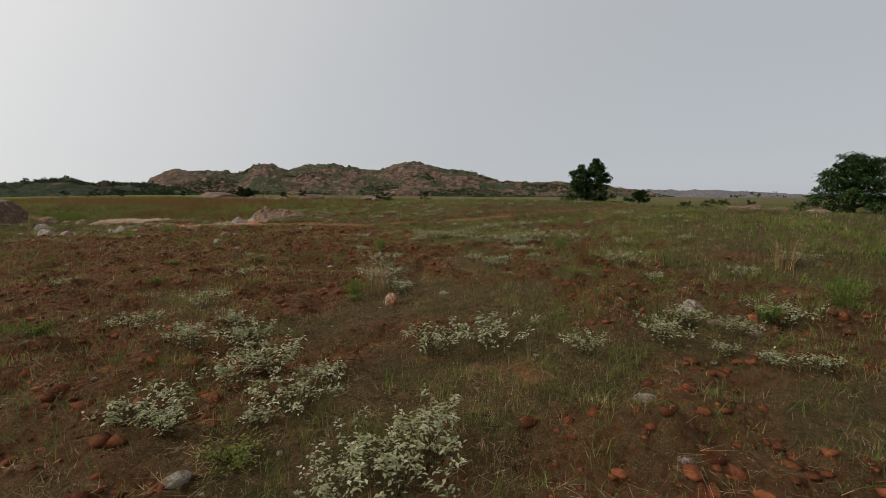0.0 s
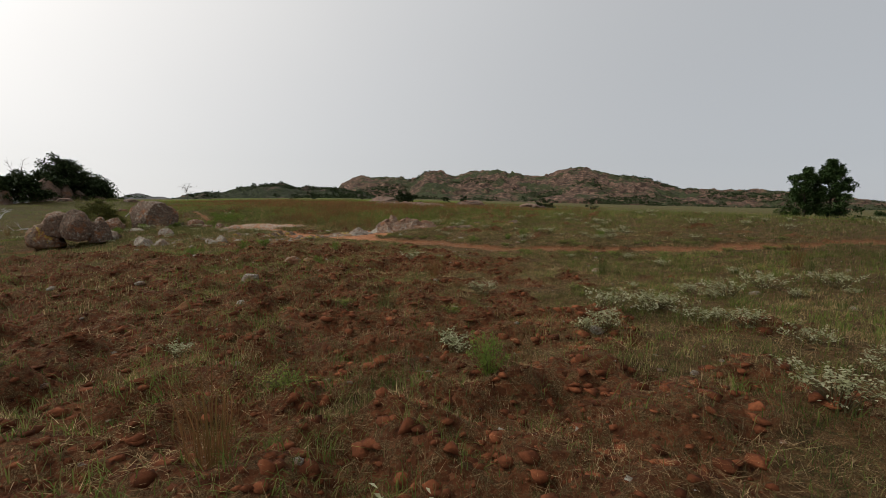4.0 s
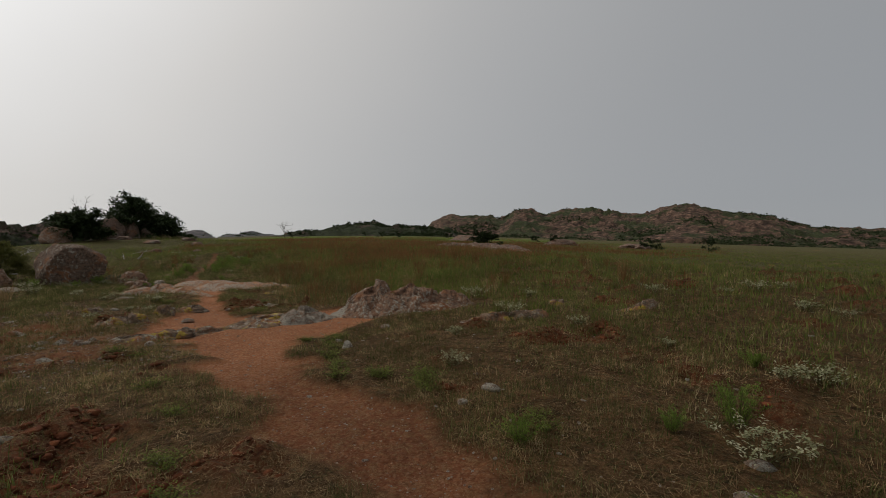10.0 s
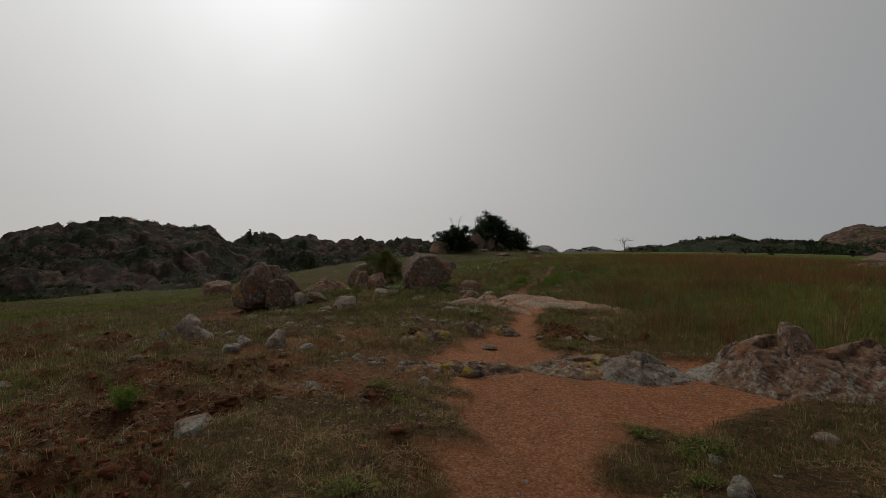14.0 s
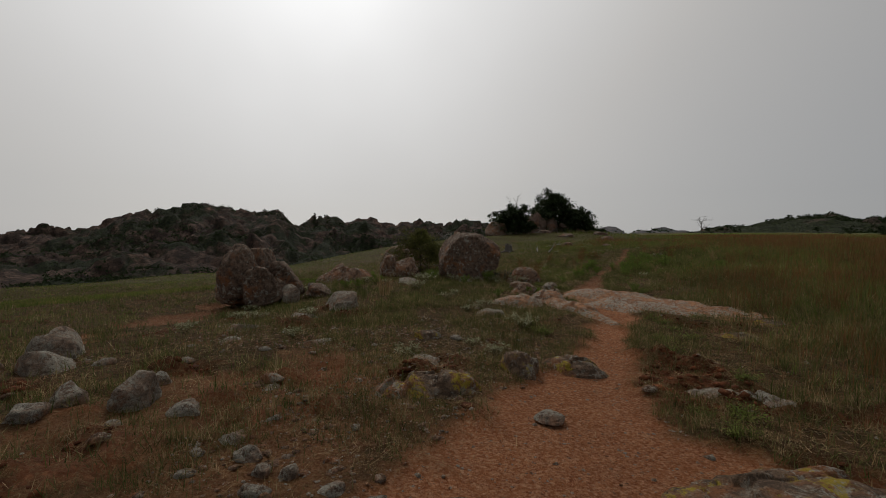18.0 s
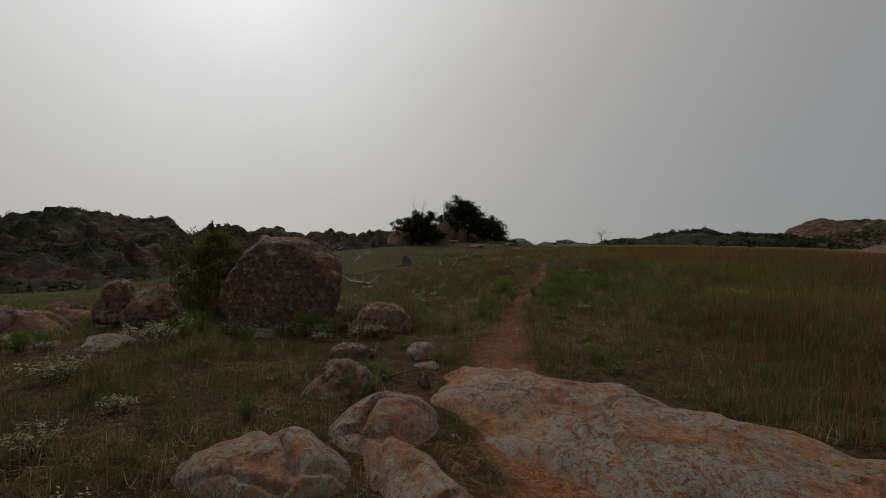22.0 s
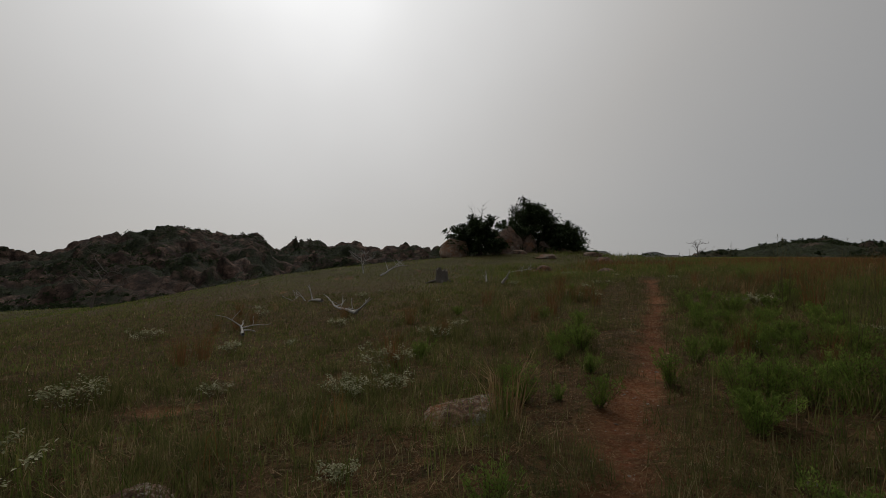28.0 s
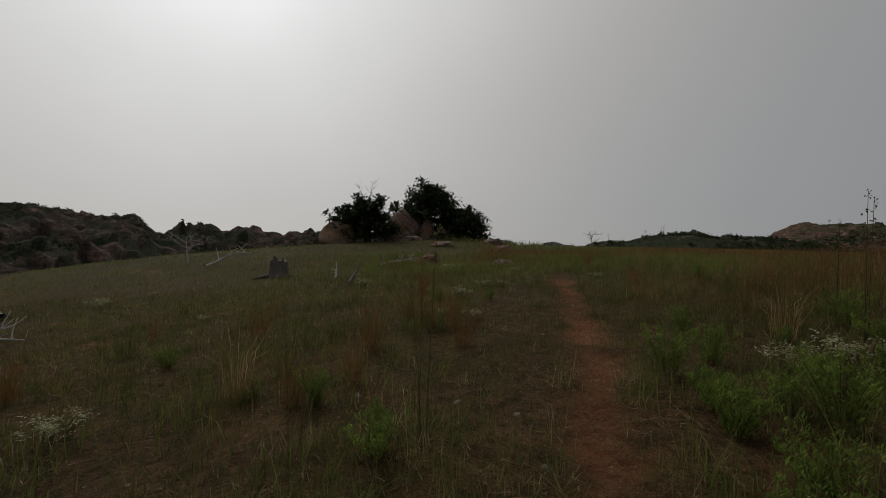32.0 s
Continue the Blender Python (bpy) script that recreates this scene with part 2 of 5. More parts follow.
# ---- mesh helpers ----
def mesh_from(name, verts, faces, material=None, smooth_shade=False):
    """A mesh from arrays: verts n x 3, faces m x k."""
    me = bpy.data.meshes.new(name)
    verts, faces = np.asarray(verts, np.float32), np.asarray(faces, np.int32)
    me.vertices.add(len(verts))
    me.vertices.foreach_set("co", verts.ravel())
    m, k = faces.shape
    me.loops.add(m * k)
    me.loops.foreach_set("vertex_index", faces.ravel())
    me.polygons.add(m)
    me.polygons.foreach_set("loop_start", np.arange(0, m * k, k, dtype=np.int32))
    me.polygons.foreach_set("loop_total", np.full(m, k, np.int32))
    if smooth_shade:
        me.polygons.foreach_set("use_smooth", np.ones(m, bool))
    me.update(calc_edges=True)
    if material:
        me.materials.append(material)
    return me


def child(name, me, parent, label=""):
    ob = new(name, me)
    ob.parent = parent
    return tagged(ob, label) if label else ob


def tubes(runs, sides=6):
    """Verts and faces of tapered tubes; each run is a list of (point, radius)."""
    verts, faces = [], []
    for run in runs:
        start = len(verts)
        for k, (p, r) in enumerate(run):
            p = Vector(p)
            ahead = Vector(run[min(k + 1, len(run) - 1)][0]) - Vector(run[max(k - 1, 0)][0])
            if ahead.length < 1e-6:
                ahead = Vector((0, 0, 1))
            side = ahead.orthogonal().normalized() if k == 0 else (side - ahead.normalized() * side.dot(ahead.normalized())).normalized()
            up = ahead.normalized().cross(side)
            for s in range(sides):
                a = 2 * math.pi * s / sides
                verts.append(p + (side * math.cos(a) + up * math.sin(a)) * r)
        for k in range(len(run) - 1):
            for s in range(sides):
                a, b = start + k * sides + s, start + k * sides + (s + 1) % sides
                faces.append((a, b, b + sides, a + sides))
    return [tuple(v) for v in verts], faces


def sphere_points(level):
    bm = bmesh.new()
    bmesh.ops.create_icosphere(bm, subdivisions=level, radius=1.0)
    v = np.array([p.co for p in bm.verts])
    f = np.array([[q.index for q in face.verts] for face in bm.faces])
    bm.free()
    return v, f


SPHERES = {n: sphere_points(n) for n in (1, 2, 3, 4, 5, 6)}

# ---- materials ----
def material(name, rough=0.9):
    m = bpy.data.materials.new(name)
    m.use_nodes = True
    b = m.node_tree.nodes["Principled BSDF"]
    b.inputs["Roughness"].default_value = rough
    b.inputs["Specular IOR Level"].default_value = 0.10
    return m, m.node_tree.nodes, m.node_tree.links, b


def noise_node(n, l, scale, detail=5, rough=0.6, vec=None, kind="ShaderNodeTexNoise"):
    t = n.new(kind)
    t.inputs["Scale"].default_value = scale
    if kind == "ShaderNodeTexNoise":
        t.inputs["Detail"].default_value = detail
        t.inputs["Roughness"].default_value = rough
    if vec:
        l.new(vec, t.inputs["Vector"])
    return t


def ramp(n, l, src, stops, smooth_curve=False):
    r = n.new("ShaderNodeValToRGB")
    if smooth_curve:
        r.color_ramp.interpolation = "EASE"
    for k, (p, c) in enumerate(stops):
        e = r.color_ramp.elements[k] if k < 2 else r.color_ramp.elements.new(p)
        e.position = p
        e.color = (*c, 1) if isinstance(c, tuple) else (c, c, c, 1)
    l.new(src, r.inputs[0])
    return r.outputs[0]


def mix(n, l, fac, a, b, mode="MIX"):
    m = n.new("ShaderNodeMix")
    m.data_type, m.blend_type = "RGBA", mode
    for sock, v in ((m.inputs[0], fac), (m.inputs[6], a), (m.inputs[7], b)):
        if isinstance(v, (int, float)):
            sock.default_value = v
        elif isinstance(v, tuple):
            sock.default_value = (*v, 1)
        else:
            l.new(v, sock)
    return m.outputs[2]


def bump(n, l, b, src, strength, distance):
    k = n.new("ShaderNodeBump")
    k.inputs["Strength"].default_value = strength
    k.inputs["Distance"].default_value = distance
    l.new(src, k.inputs["Height"])
    l.new(k.outputs[0], b.inputs["Normal"])


def coords(n, kind="Object"):
    return n.new("ShaderNodeTexCoord").outputs[kind]


def attribute(n, name):
    a = n.new("ShaderNodeAttribute")
    a.attribute_name = name
    return a.outputs["Fac"]


def ground_material():
    """Cloddy red soil, thatch of dead grass, mossy turf, and orange granite grit, each grained at several sizes."""
    m, n, l, b = material("prairie_ground", 0.95)
    pos = coords(n)
    big, mid, fine = noise_node(n, l, 0.35, 6, vec=pos), noise_node(n, l, 2.4, 8, 0.65, pos), noise_node(n, l, 38, 6, 0.75, pos)
    crumb, fibre = noise_node(n, l, 13, 10, 0.78, pos), noise_node(n, l, 120, 5, 0.85, pos)
    warp = n.new("ShaderNodeVectorMath")
    warp.operation = "MULTIPLY_ADD"
    warp.inputs[1].default_value = (0.06, 0.06, 0.06)
    l.new(crumb.outputs["Color"], warp.inputs[0])
    l.new(pos, warp.inputs[2])
    clods, lumps = noise_node(n, l, 26, vec=warp.outputs[0], kind="ShaderNodeTexVoronoi"), noise_node(n, l, 9, vec=warp.outputs[0], kind="ShaderNodeTexVoronoi")
    grit, pebble = noise_node(n, l, 85, vec=pos, kind="ShaderNodeTexVoronoi"), noise_node(n, l, 46, vec=pos, kind="ShaderNodeTexVoronoi")
    soil = ramp(n, l, clods.outputs["Color"], [(0.1, (0.034, 0.012, 0.005)), (0.45, (0.140, 0.048, 0.020)), (0.75, (0.250, 0.090, 0.038)), (0.97, (0.46, 0.200, 0.095))])
    soil = mix(n, l, 0.55, soil, ramp(n, l, crumb.outputs[0], [(0.36, (0.030, 0.010, 0.004)), (0.5, (0.175, 0.053, 0.020)), (0.63, (0.38, 0.135, 0.056))]))
    soil = mix(n, l, 0.5, soil, ramp(n, l, mid.outputs[0], [(0.3, 0.28), (0.7, 0.72)]), "OVERLAY")
    thatch = ramp(n, l, fibre.outputs[0], [(0.36, (0.020, 0.013, 0.006)), (0.47, (0.080, 0.054, 0.023)), (0.55, (0.190, 0.130, 0.058)), (0.66, (0.44, 0.32, 0.16))])
    soil = mix(n, l, ramp(n, l, crumb.outputs[0], [(0.46, 0.0), (0.55, 0.8)]), soil, thatch)
    turf = ramp(n, l, fine.outputs[0], [(0.34, (0.010, 0.008, 0.003)), (0.46, (0.044, 0.036, 0.012)), (0.55, (0.088, 0.074, 0.024)), (0.68, (0.250, 0.175, 0.075))])
    turf = mix(n, l, 0.25, turf, thatch)
    turf = mix(n, l, ramp(n, l, crumb.outputs[0], [(0.42, 0.0), (0.56, 0.9)]), turf, soil)
    turf = mix(n, l, 0.6, turf, ramp(n, l, lumps.outputs["Color"], [(0.1, 0.25), (0.5, 0.5), (0.95, 0.78)]), "OVERLAY")
    gravel = ramp(n, l, grit.outputs["Color"], [(0.08, (0.22, 0.070, 0.028)), (0.5, (0.50, 0.190, 0.078)), (0.92, (0.78, 0.45, 0.26))])
    gravel = mix(n, l, 0.5, gravel, ramp(n, l, pebble.outputs["Color"], [(0.2, (0.32, 0.105, 0.042)), (0.6, (0.53, 0.205, 0.086)), (0.95, (0.72, 0.42, 0.25))]))
    gravel = mix(n, l, 0.4, gravel, ramp(n, l, mid.outputs[0], [(0.3, 0.32), (0.7, 0.66)]), "OVERLAY")
    track = mix(n, l, ramp(n, l, big.outputs[0], [(0.40, 0.2), (0.6, 0.45)]), soil, gravel)
    meadow = ramp(n, l, big.outputs[0], [(0.3, (0.085, 0.066, 0.028)), (0.5, (0.095, 0.082, 0.030)), (0.7, (0.115, 0.104, 0.036))])
    meadow = mix(n, l, 0.5, meadow, ramp(n, l, fine.outputs[0], [(0.35, 0.15), (0.65, 0.8)]), "OVERLAY")
    color = mix(n, l, attribute(n, "soil"), turf, soil)
    color = mix(n, l, attribute(n, "far"), color, meadow)
    color = mix(n, l, attribute(n, "green"), color, (0.115, 0.135, 0.036))
    color = mix(n, l, attribute(n, "plain"), color, (0.088, 0.080, 0.032))
    color = mix(n, l, attribute(n, "trail"), color, track)
    color = mix(n, l, attribute(n, "gravel"), color, gravel)
    l.new(color, b.inputs["Base Color"])
    height = fine.outputs[0]
    for src, amount in ((clods.outputs["Distance"], -0.6), (lumps.outputs["Distance"], -0.7), (grit.outputs["Distance"], -0.10), (crumb.outputs[0], 1.1)):
        add = n.new("ShaderNodeMath")
        add.operation = "MULTIPLY_ADD"
        add.inputs[1].default_value = amount
        l.new(src, add.inputs[0])
        l.new(height, add.inputs[2])
        height = add.outputs[0]
    grain = n.new("ShaderNodeMath")
    grain.operation = "MULTIPLY_ADD"
    grain.inputs[1].default_value = -0.25
    l.new(pebble.outputs["Distance"], grain.inputs[0])
    l.new(fibre.outputs[0], grain.inputs[2])
    bump(n, l, b, mix(n, l, attribute(n, "gravel"), height, grain.outputs[0]), 1.0, 0.09)
    return m


def granite_material(name, base, dark, iron=0.35, lichen=0.4, yellow=0.0, scale=1.0, crust_scale=5.5):
    """Weathered granite: speckled grain, dark varnish, iron stain, crusts of pale and yellow lichen, fine joints."""
    m, n, l, b = material(name, 0.9)
    pos = coords(n)
    grain, mottle, broad = noise_node(n, l, 130 * scale, 4, 0.75, pos), noise_node(n, l, 15 * scale, 9, 0.75, pos), noise_node(n, l, 2.0 * scale, 8, 0.68, pos)
    crust, specks = noise_node(n, l, crust_scale * scale, 12, 0.76, pos), noise_node(n, l, 42 * scale, 7, 0.8, pos)
    joints = noise_node(n, l, 1.0 * scale, vec=crust.outputs["Color"], kind="ShaderNodeTexVoronoi")
    wobble = n.new("ShaderNodeVectorMath")
    wobble.operation = "MULTIPLY_ADD"
    wobble.inputs[1].default_value = (0.35 / scale,) * 3
    l.new(broad.outputs["Color"], wobble.inputs[0])
    l.new(pos, wobble.inputs[2])
    l.new(wobble.outputs[0], joints.inputs["Vector"])
    joints.feature = "DISTANCE_TO_EDGE"
    color = ramp(n, l, grain.outputs[0], [(0.32, tuple(c * 0.45 for c in base)), (0.5, base), (0.68, tuple(min(1, c * 1.6) for c in base))])
    color = mix(n, l, ramp(n, l, mottle.outputs[0], [(0.42, 0.85), (0.55, 0.0)]), color, dark)
    iron_c = ramp(n, l, specks.outputs[0], [(0.35, (0.150, 0.055, 0.024)), (0.65, (0.40, 0.170, 0.075))])
    color = mix(n, l, ramp(n, l, broad.outputs[0], [(0.64 - 0.3 * iron, 0.0), (0.72 - 0.28 * iron, 0.85)]), color, iron_c)
    pale = mix(n, l, 1.0, ramp(n, l, crust.outputs[0], [(0.645 - 0.2 * lichen, 0.0), (0.675 - 0.2 * lichen, 1.0)]), ramp(n, l, specks.outputs[0], [(0.40, 0.15), (0.52, 1.0)]), "MULTIPLY")
    zone = noise_node(n, l, 2.6 * scale, 9, 0.72, wobble.outputs[0])
    pale = mix(n, l, 1.0, pale, ramp(n, l, zone.outputs[0], [(0.44, 0.12), (0.53, 1.0)]), "MULTIPLY")
    color = mix(n, l, pale, color, ramp(n, l, grain.outputs[0], [(0.35, (0.23, 0.21, 0.17)), (0.65, (0.48, 0.45, 0.37))]))
    color = mix(n, l, ramp(n, l, specks.outputs[0], [(0.36, 0.9), (0.41, 0.0)]), color, (0.020, 0.017, 0.014))
    if yellow:
        other = noise_node(n, l, 3.4 * scale, 10, 0.72, pos)
        crusts = mix(n, l, 1.0, ramp(n, l, other.outputs[0], [(0.66 - 0.22 * yellow, 0.0), (0.70 - 0.22 * yellow, 0.95)]), ramp(n, l, mottle.outputs[0], [(0.46, 0.0), (0.54, 1.0)]), "MULTIPLY")
        color = mix(n, l, crusts, color, ramp(n, l, grain.outputs[0], [(0.3, (0.24, 0.17, 0.025)), (0.7, (0.56, 0.43, 0.06))]))
    color = mix(n, l, ramp(n, l, joints.outputs["Distance"], [(0.0, 0.4), (0.008, 0.0)]), color, (0.018, 0.013, 0.010))
    l.new(color, b.inputs["Base Color"])
    add = n.new("ShaderNodeMath")
    add.operation = "MULTIPLY_ADD"
    add.inputs[1].default_value = 0.3
    l.new(grain.outputs[0], add.inputs[0])
    l.new(mottle.outputs[0], add.inputs[2])
    cut = n.new("ShaderNodeMath")
    cut.operation = "MULTIPLY_ADD"
    cut.inputs[1].default_value = 0.2
    l.new(ramp(n, l, joints.outputs["Distance"], [(0.0, 0.0), (0.02, 1.0)]), cut.inputs[0])
    l.new(add.outputs[0], cut.inputs[2])
    bump(n, l, b, cut.outputs[0], 1.0, 0.05 / scale)
    return m


def leaf_material(name, stops, rough=0.75, through_light=0.4, tuft_scale=6.0):
    """Leaves and blades: colour differs from tuft to tuft and from piece to piece."""
    m, n, l, b = material(name, rough)
    geo = n.new("ShaderNodeNewGeometry")
    tuft, own = noise_node(n, l, tuft_scale, 3, 0.6, coords(n)), n.new("ShaderNodeMath")
    own.operation = "MULTIPLY_ADD"
    own.inputs[1].default_value = 0.5
    l.new(geo.outputs["Random Per Island"], own.inputs[0])
    l.new(ramp(n, l, tuft.outputs[0], [(0.36, 0.0), (0.64, 0.5)]), own.inputs[2])
    color = ramp(n, l, own.outputs[0], stops)
    patch = noise_node(n, l, 0.5, 3, vec=coords(n))
    color = mix(n, l, 0.55, color, ramp(n, l, patch.outputs[0], [(0.3, 0.22), (0.7, 0.72)]), "OVERLAY")
    l.new(color, b.inputs["Base Color"])
    t = n.new("ShaderNodeBsdfTranslucent")
    l.new(color, t.inputs["Color"])
    s = n.new("ShaderNodeMixShader")
    s.inputs[0].default_value = through_light
    l.new(b.outputs[0], s.inputs[1])
    l.new(t.outputs[0], s.inputs[2])
    l.new(s.outputs[0], n["Material Output"].inputs["Surface"])
    return m


def wood_material(name, a, c):
    m, n, l, b = material(name, 0.9)
    v = n.new("ShaderNodeMapping")
    v.inputs["Scale"].default_value = (1, 1, 0.15)
    l.new(coords(n), v.inputs["Vector"])
    g = noise_node(n, l, 40, 6, 0.7, v.outputs[0])
    l.new(ramp(n, l, g.outputs[0], [(0.3, a), (0.7, c)]), b.inputs["Base Color"])
    bump(n, l, b, g.outputs[0], 0.8, 0.01)
    return m


def clod_material():
    m, n, l, b = material("red_clod", 0.97)
    g = noise_node(n, l, 9, 8, 0.7, coords(n))
    geo = n.new("ShaderNodeNewGeometry")
    c = ramp(n, l, g.outputs[0], [(0.3, (0.035, 0.012, 0.005)), (0.55, (0.130, 0.043, 0.018)), (0.75, (0.26, 0.095, 0.043))])
    c = mix(n, l, 0.6, c, ramp(n, l, geo.outputs["Random Per Island"], [(0.0, 0.22), (0.6, 0.5), (1.0, 0.8)]), "OVERLAY")
    l.new(c, b.inputs["Base Color"])
    bump(n, l, b, g.outputs[0], 1.0, 0.02)
    return m


def hill_material(name, rock_a, rock_b, scrub, cover, haze):
    """Granite slopes broken by joints, with low scrub in the hollows."""
    m, n, l, b = material(name, 0.95)
    pos = coords(n)
    broad, cells, fine = noise_node(n, l, 0.022, 10, 0.74, pos), noise_node(n, l, 0.16, vec=pos, kind="ShaderNodeTexVoronoi"), noise_node(n, l, 0.20, 10, 0.8, pos)
    leafy = noise_node(n, l, 0.55, 6, 0.8, pos)
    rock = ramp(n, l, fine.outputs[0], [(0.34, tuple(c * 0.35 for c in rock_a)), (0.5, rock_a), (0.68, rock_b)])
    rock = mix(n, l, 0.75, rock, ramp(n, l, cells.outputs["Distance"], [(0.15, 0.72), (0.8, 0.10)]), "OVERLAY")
    spots = ramp(n, l, leafy.outputs[0], [(0.40, 0.9), (0.46, 0.0)])
    cover_mask = mix(n, l, 1.0, ramp(n, l, broad.outputs[0], [(cover - 0.03, 1.0), (cover + 0.03, 0.0)]), spots, "SCREEN")
    color = mix(n, l, cover_mask, rock, mix(n, l, ramp(n, l, leafy.outputs[0], [(0.4, 0.0), (0.6, 1.0)]), tuple(c * 0.4 for c in scrub), tuple(c * 1.5 for c in scrub)))
    # distance haze is painted in: base colour mixed towards blue-grey
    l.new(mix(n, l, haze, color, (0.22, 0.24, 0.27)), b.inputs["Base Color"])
    bump(n, l, b, fine.outputs[0], 1.0, 3.0)
    return m


M_GROUND = ground_material()
M_GREY = granite_material("grey_granite", (0.195, 0.128, 0.090), (0.060, 0.042, 0.031), 0.32, 0.56, 0.0, 1.0, 12)
M_PINK = granite_material("pink_granite", (0.25, 0.140, 0.086), (0.065, 0.041, 0.030), 0.42, 0.72, 0.05, 1.0, 16)
M_SLAB = granite_material("orange_slab_granite", (0.45, 0.215, 0.105), (0.19, 0.096, 0.055), 0.55, 1.0, 0.10, 1.0, 18)
M_LICHEN = granite_material("lichen_granite", (0.23, 0.150, 0.098), (0.08, 0.056, 0.040), 0.5, 0.62, 0.55, 1.0, 10)
M_PALE = granite_material("pale_granite", (0.27, 0.18, 0.125), (0.10, 0.070, 0.053), 0.30, 1.05, 0.12, 1.0, 10)
M_TREE_ROCK = granite_material("knoll_granite", (0.24, 0.155, 0.115), (0.06, 0.045, 0.037), 0.3, 0.5, 0.0, 0.4)
M_CLOD = clod_material()
M_SHORT = leaf_material("short_grass", [(0.0, (0.030, 0.042, 0.012)), (0.3, (0.085, 0.100, 0.028)), (0.6, (0.150, 0.142, 0.048)), (0.82, (0.25, 0.190, 0.095)), (1.0, (0.48, 0.38, 0.22))])
M_TALL = leaf_material("tall_grass", [(0.0, (0.048, 0.078, 0.015)), (0.4, (0.120, 0.158, 0.032)), (0.68, (0.180, 0.180, 0.050)), (0.88, (0.25, 0.175, 0.075)), (1.0, (0.44, 0.33, 0.17))])
M_RED = leaf_material("bluestem_grass", [(0.0, (0.105, 0.090, 0.028)), (0.4, (0.165, 0.090, 0.033)), (0.7, (0.21, 0.098, 0.040)), (1.0, (0.32, 0.19, 0.09))])
M_STRAW = leaf_material("straw", [(0.0, (0.12, 0.065, 0.028)), (0.5, (0.29, 0.185, 0.088)), (1.0, (0.56, 0.41, 0.22))])
M_SPURGE = leaf_material("pale_leaf", [(0.0, (0.12, 0.135, 0.055)), (0.45, (0.32, 0.32, 0.17)), (1.0, (0.66, 0.63, 0.44))], 0.6)
M_STEM = leaf_material("stem", [(0.0, (0.09, 0.065, 0.035)), (1.0, (0.16, 0.14, 0.065))])
M_SAGE = leaf_material("sage_leaf", [(0.0, (0.055, 0.068, 0.046)), (0.5, (0.095, 0.112, 0.080)), (1.0, (0.17, 0.19, 0.14))])
M_MAT = leaf_material("mat_leaf", [(0.0, (0.09, 0.12, 0.022)), (0.5, (0.165, 0.195, 0.040)), (1.0, (0.28, 0.29, 0.08))])
M_GREEN = leaf_material("bright_herb", [(0.0, (0.085, 0.140, 0.025)), (0.5, (0.165, 0.235, 0.042)), (1.0, (0.29, 0.345, 0.080))])
M_BUSH = leaf_material("bush_leaf", [(0.0, (0.035, 0.062, 0.014)), (0.5, (0.060, 0.090, 0.020)), (1.0, (0.10, 0.12, 0.032))])
M_OLIVE = leaf_material("olive_bush_leaf", [(0.0, (0.050, 0.058, 0.016)), (0.5, (0.105, 0.108, 0.028)), (1.0, (0.19, 0.175, 0.05))])
M_JUNIPER = leaf_material("juniper_spray", [(0.0, (0.018, 0.030, 0.012)), (0.6, (0.040, 0.060, 0.022)), (1.0, (0.080, 0.100, 0.038))], 0.8, 0.15)
M_OAK = leaf_material("oak_leaf", [(0.0, (0.026, 0.050, 0.016)), (0.6, (0.045, 0.078, 0.024)), (1.0, (0.085, 0.115, 0.035))], 0.7, 0.2)
M_SCRUB = leaf_material("hill_scrub", [(0.0, (0.022, 0.034, 0.015)), (0.6, (0.038, 0.054, 0.022)), (1.0, (0.065, 0.078, 0.034))], 0.9, 0.1)
M_BARK = wood_material("bark", (0.05, 0.038, 0.030), (0.12, 0.095, 0.078))
M_DEAD = wood_material("bleached_wood", (0.22, 0.20, 0.18), (0.48, 0.46, 0.43))
M_STUMP = wood_material("weathered_stump", (0.06, 0.050, 0.042), (0.19, 0.165, 0.14))
M_HILL_N = hill_material("north_hill_rock", (0.15, 0.088, 0.060), (0.34, 0.205, 0.14), (0.045, 0.052, 0.018), 0.49, 0.03)
M_HILL_G = hill_material("green_hill_rock", (0.11, 0.075, 0.052), (0.25, 0.165, 0.115), (0.030, 0.037, 0.013), 0.56, 0.03)
M_HILL_D = hill_material("west_hill_rock", (0.085, 0.052, 0.038), (0.24, 0.150, 0.112), (0.022, 0.027, 0.010), 0.49, 0.02)
# far domes and east ridge: a quarter haze tint in the colour
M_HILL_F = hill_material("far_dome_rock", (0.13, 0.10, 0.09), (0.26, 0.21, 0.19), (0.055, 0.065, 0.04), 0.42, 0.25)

# ---- ground: one sheet to the horizon, finest along the walk ----
def spread_axis(lo, hi, step, reach):
    mid, out, s = list(np.arange(lo, hi, step)), [], step
    left, right = [lo], [hi]
    while right[-1] - hi < reach:
        s *= 1.12
        right.append(right[-1] + s)
        left.append(left[-1] - s)
    return np.array(left[:0:-1] + mid + right)


gx, gy = spread_axis(-34.0, 3.5, 0.1, 2600), spread_axis(-1.0, 33.0, 0.1, 2600)
GX, GY = np.meshgrid(gx, gy, indexing="ij")
z_trail, z_gravel, z_soil = zones(GX, GY)
GZ = base_height(GX, GY) + relief(GX, GY, z_trail, z_gravel, z_soil)
ni, nj = GX.shape
idx = np.arange(ni * nj).reshape(ni, nj)
quads = np.stack([idx[:-1, :-1], idx[1:, :-1], idx[1:, 1:], idx[:-1, 1:]], -1).reshape(-1, 4)
ground_mesh = mesh_from("ground", np.stack([GX, GY, GZ], -1).reshape(-1, 3), quads, M_GROUND, True)
g_r = np.hypot(GX + 14, GY - 16)
g_az = np.degrees(np.arctan2(-(GX + 14), GY - 16))
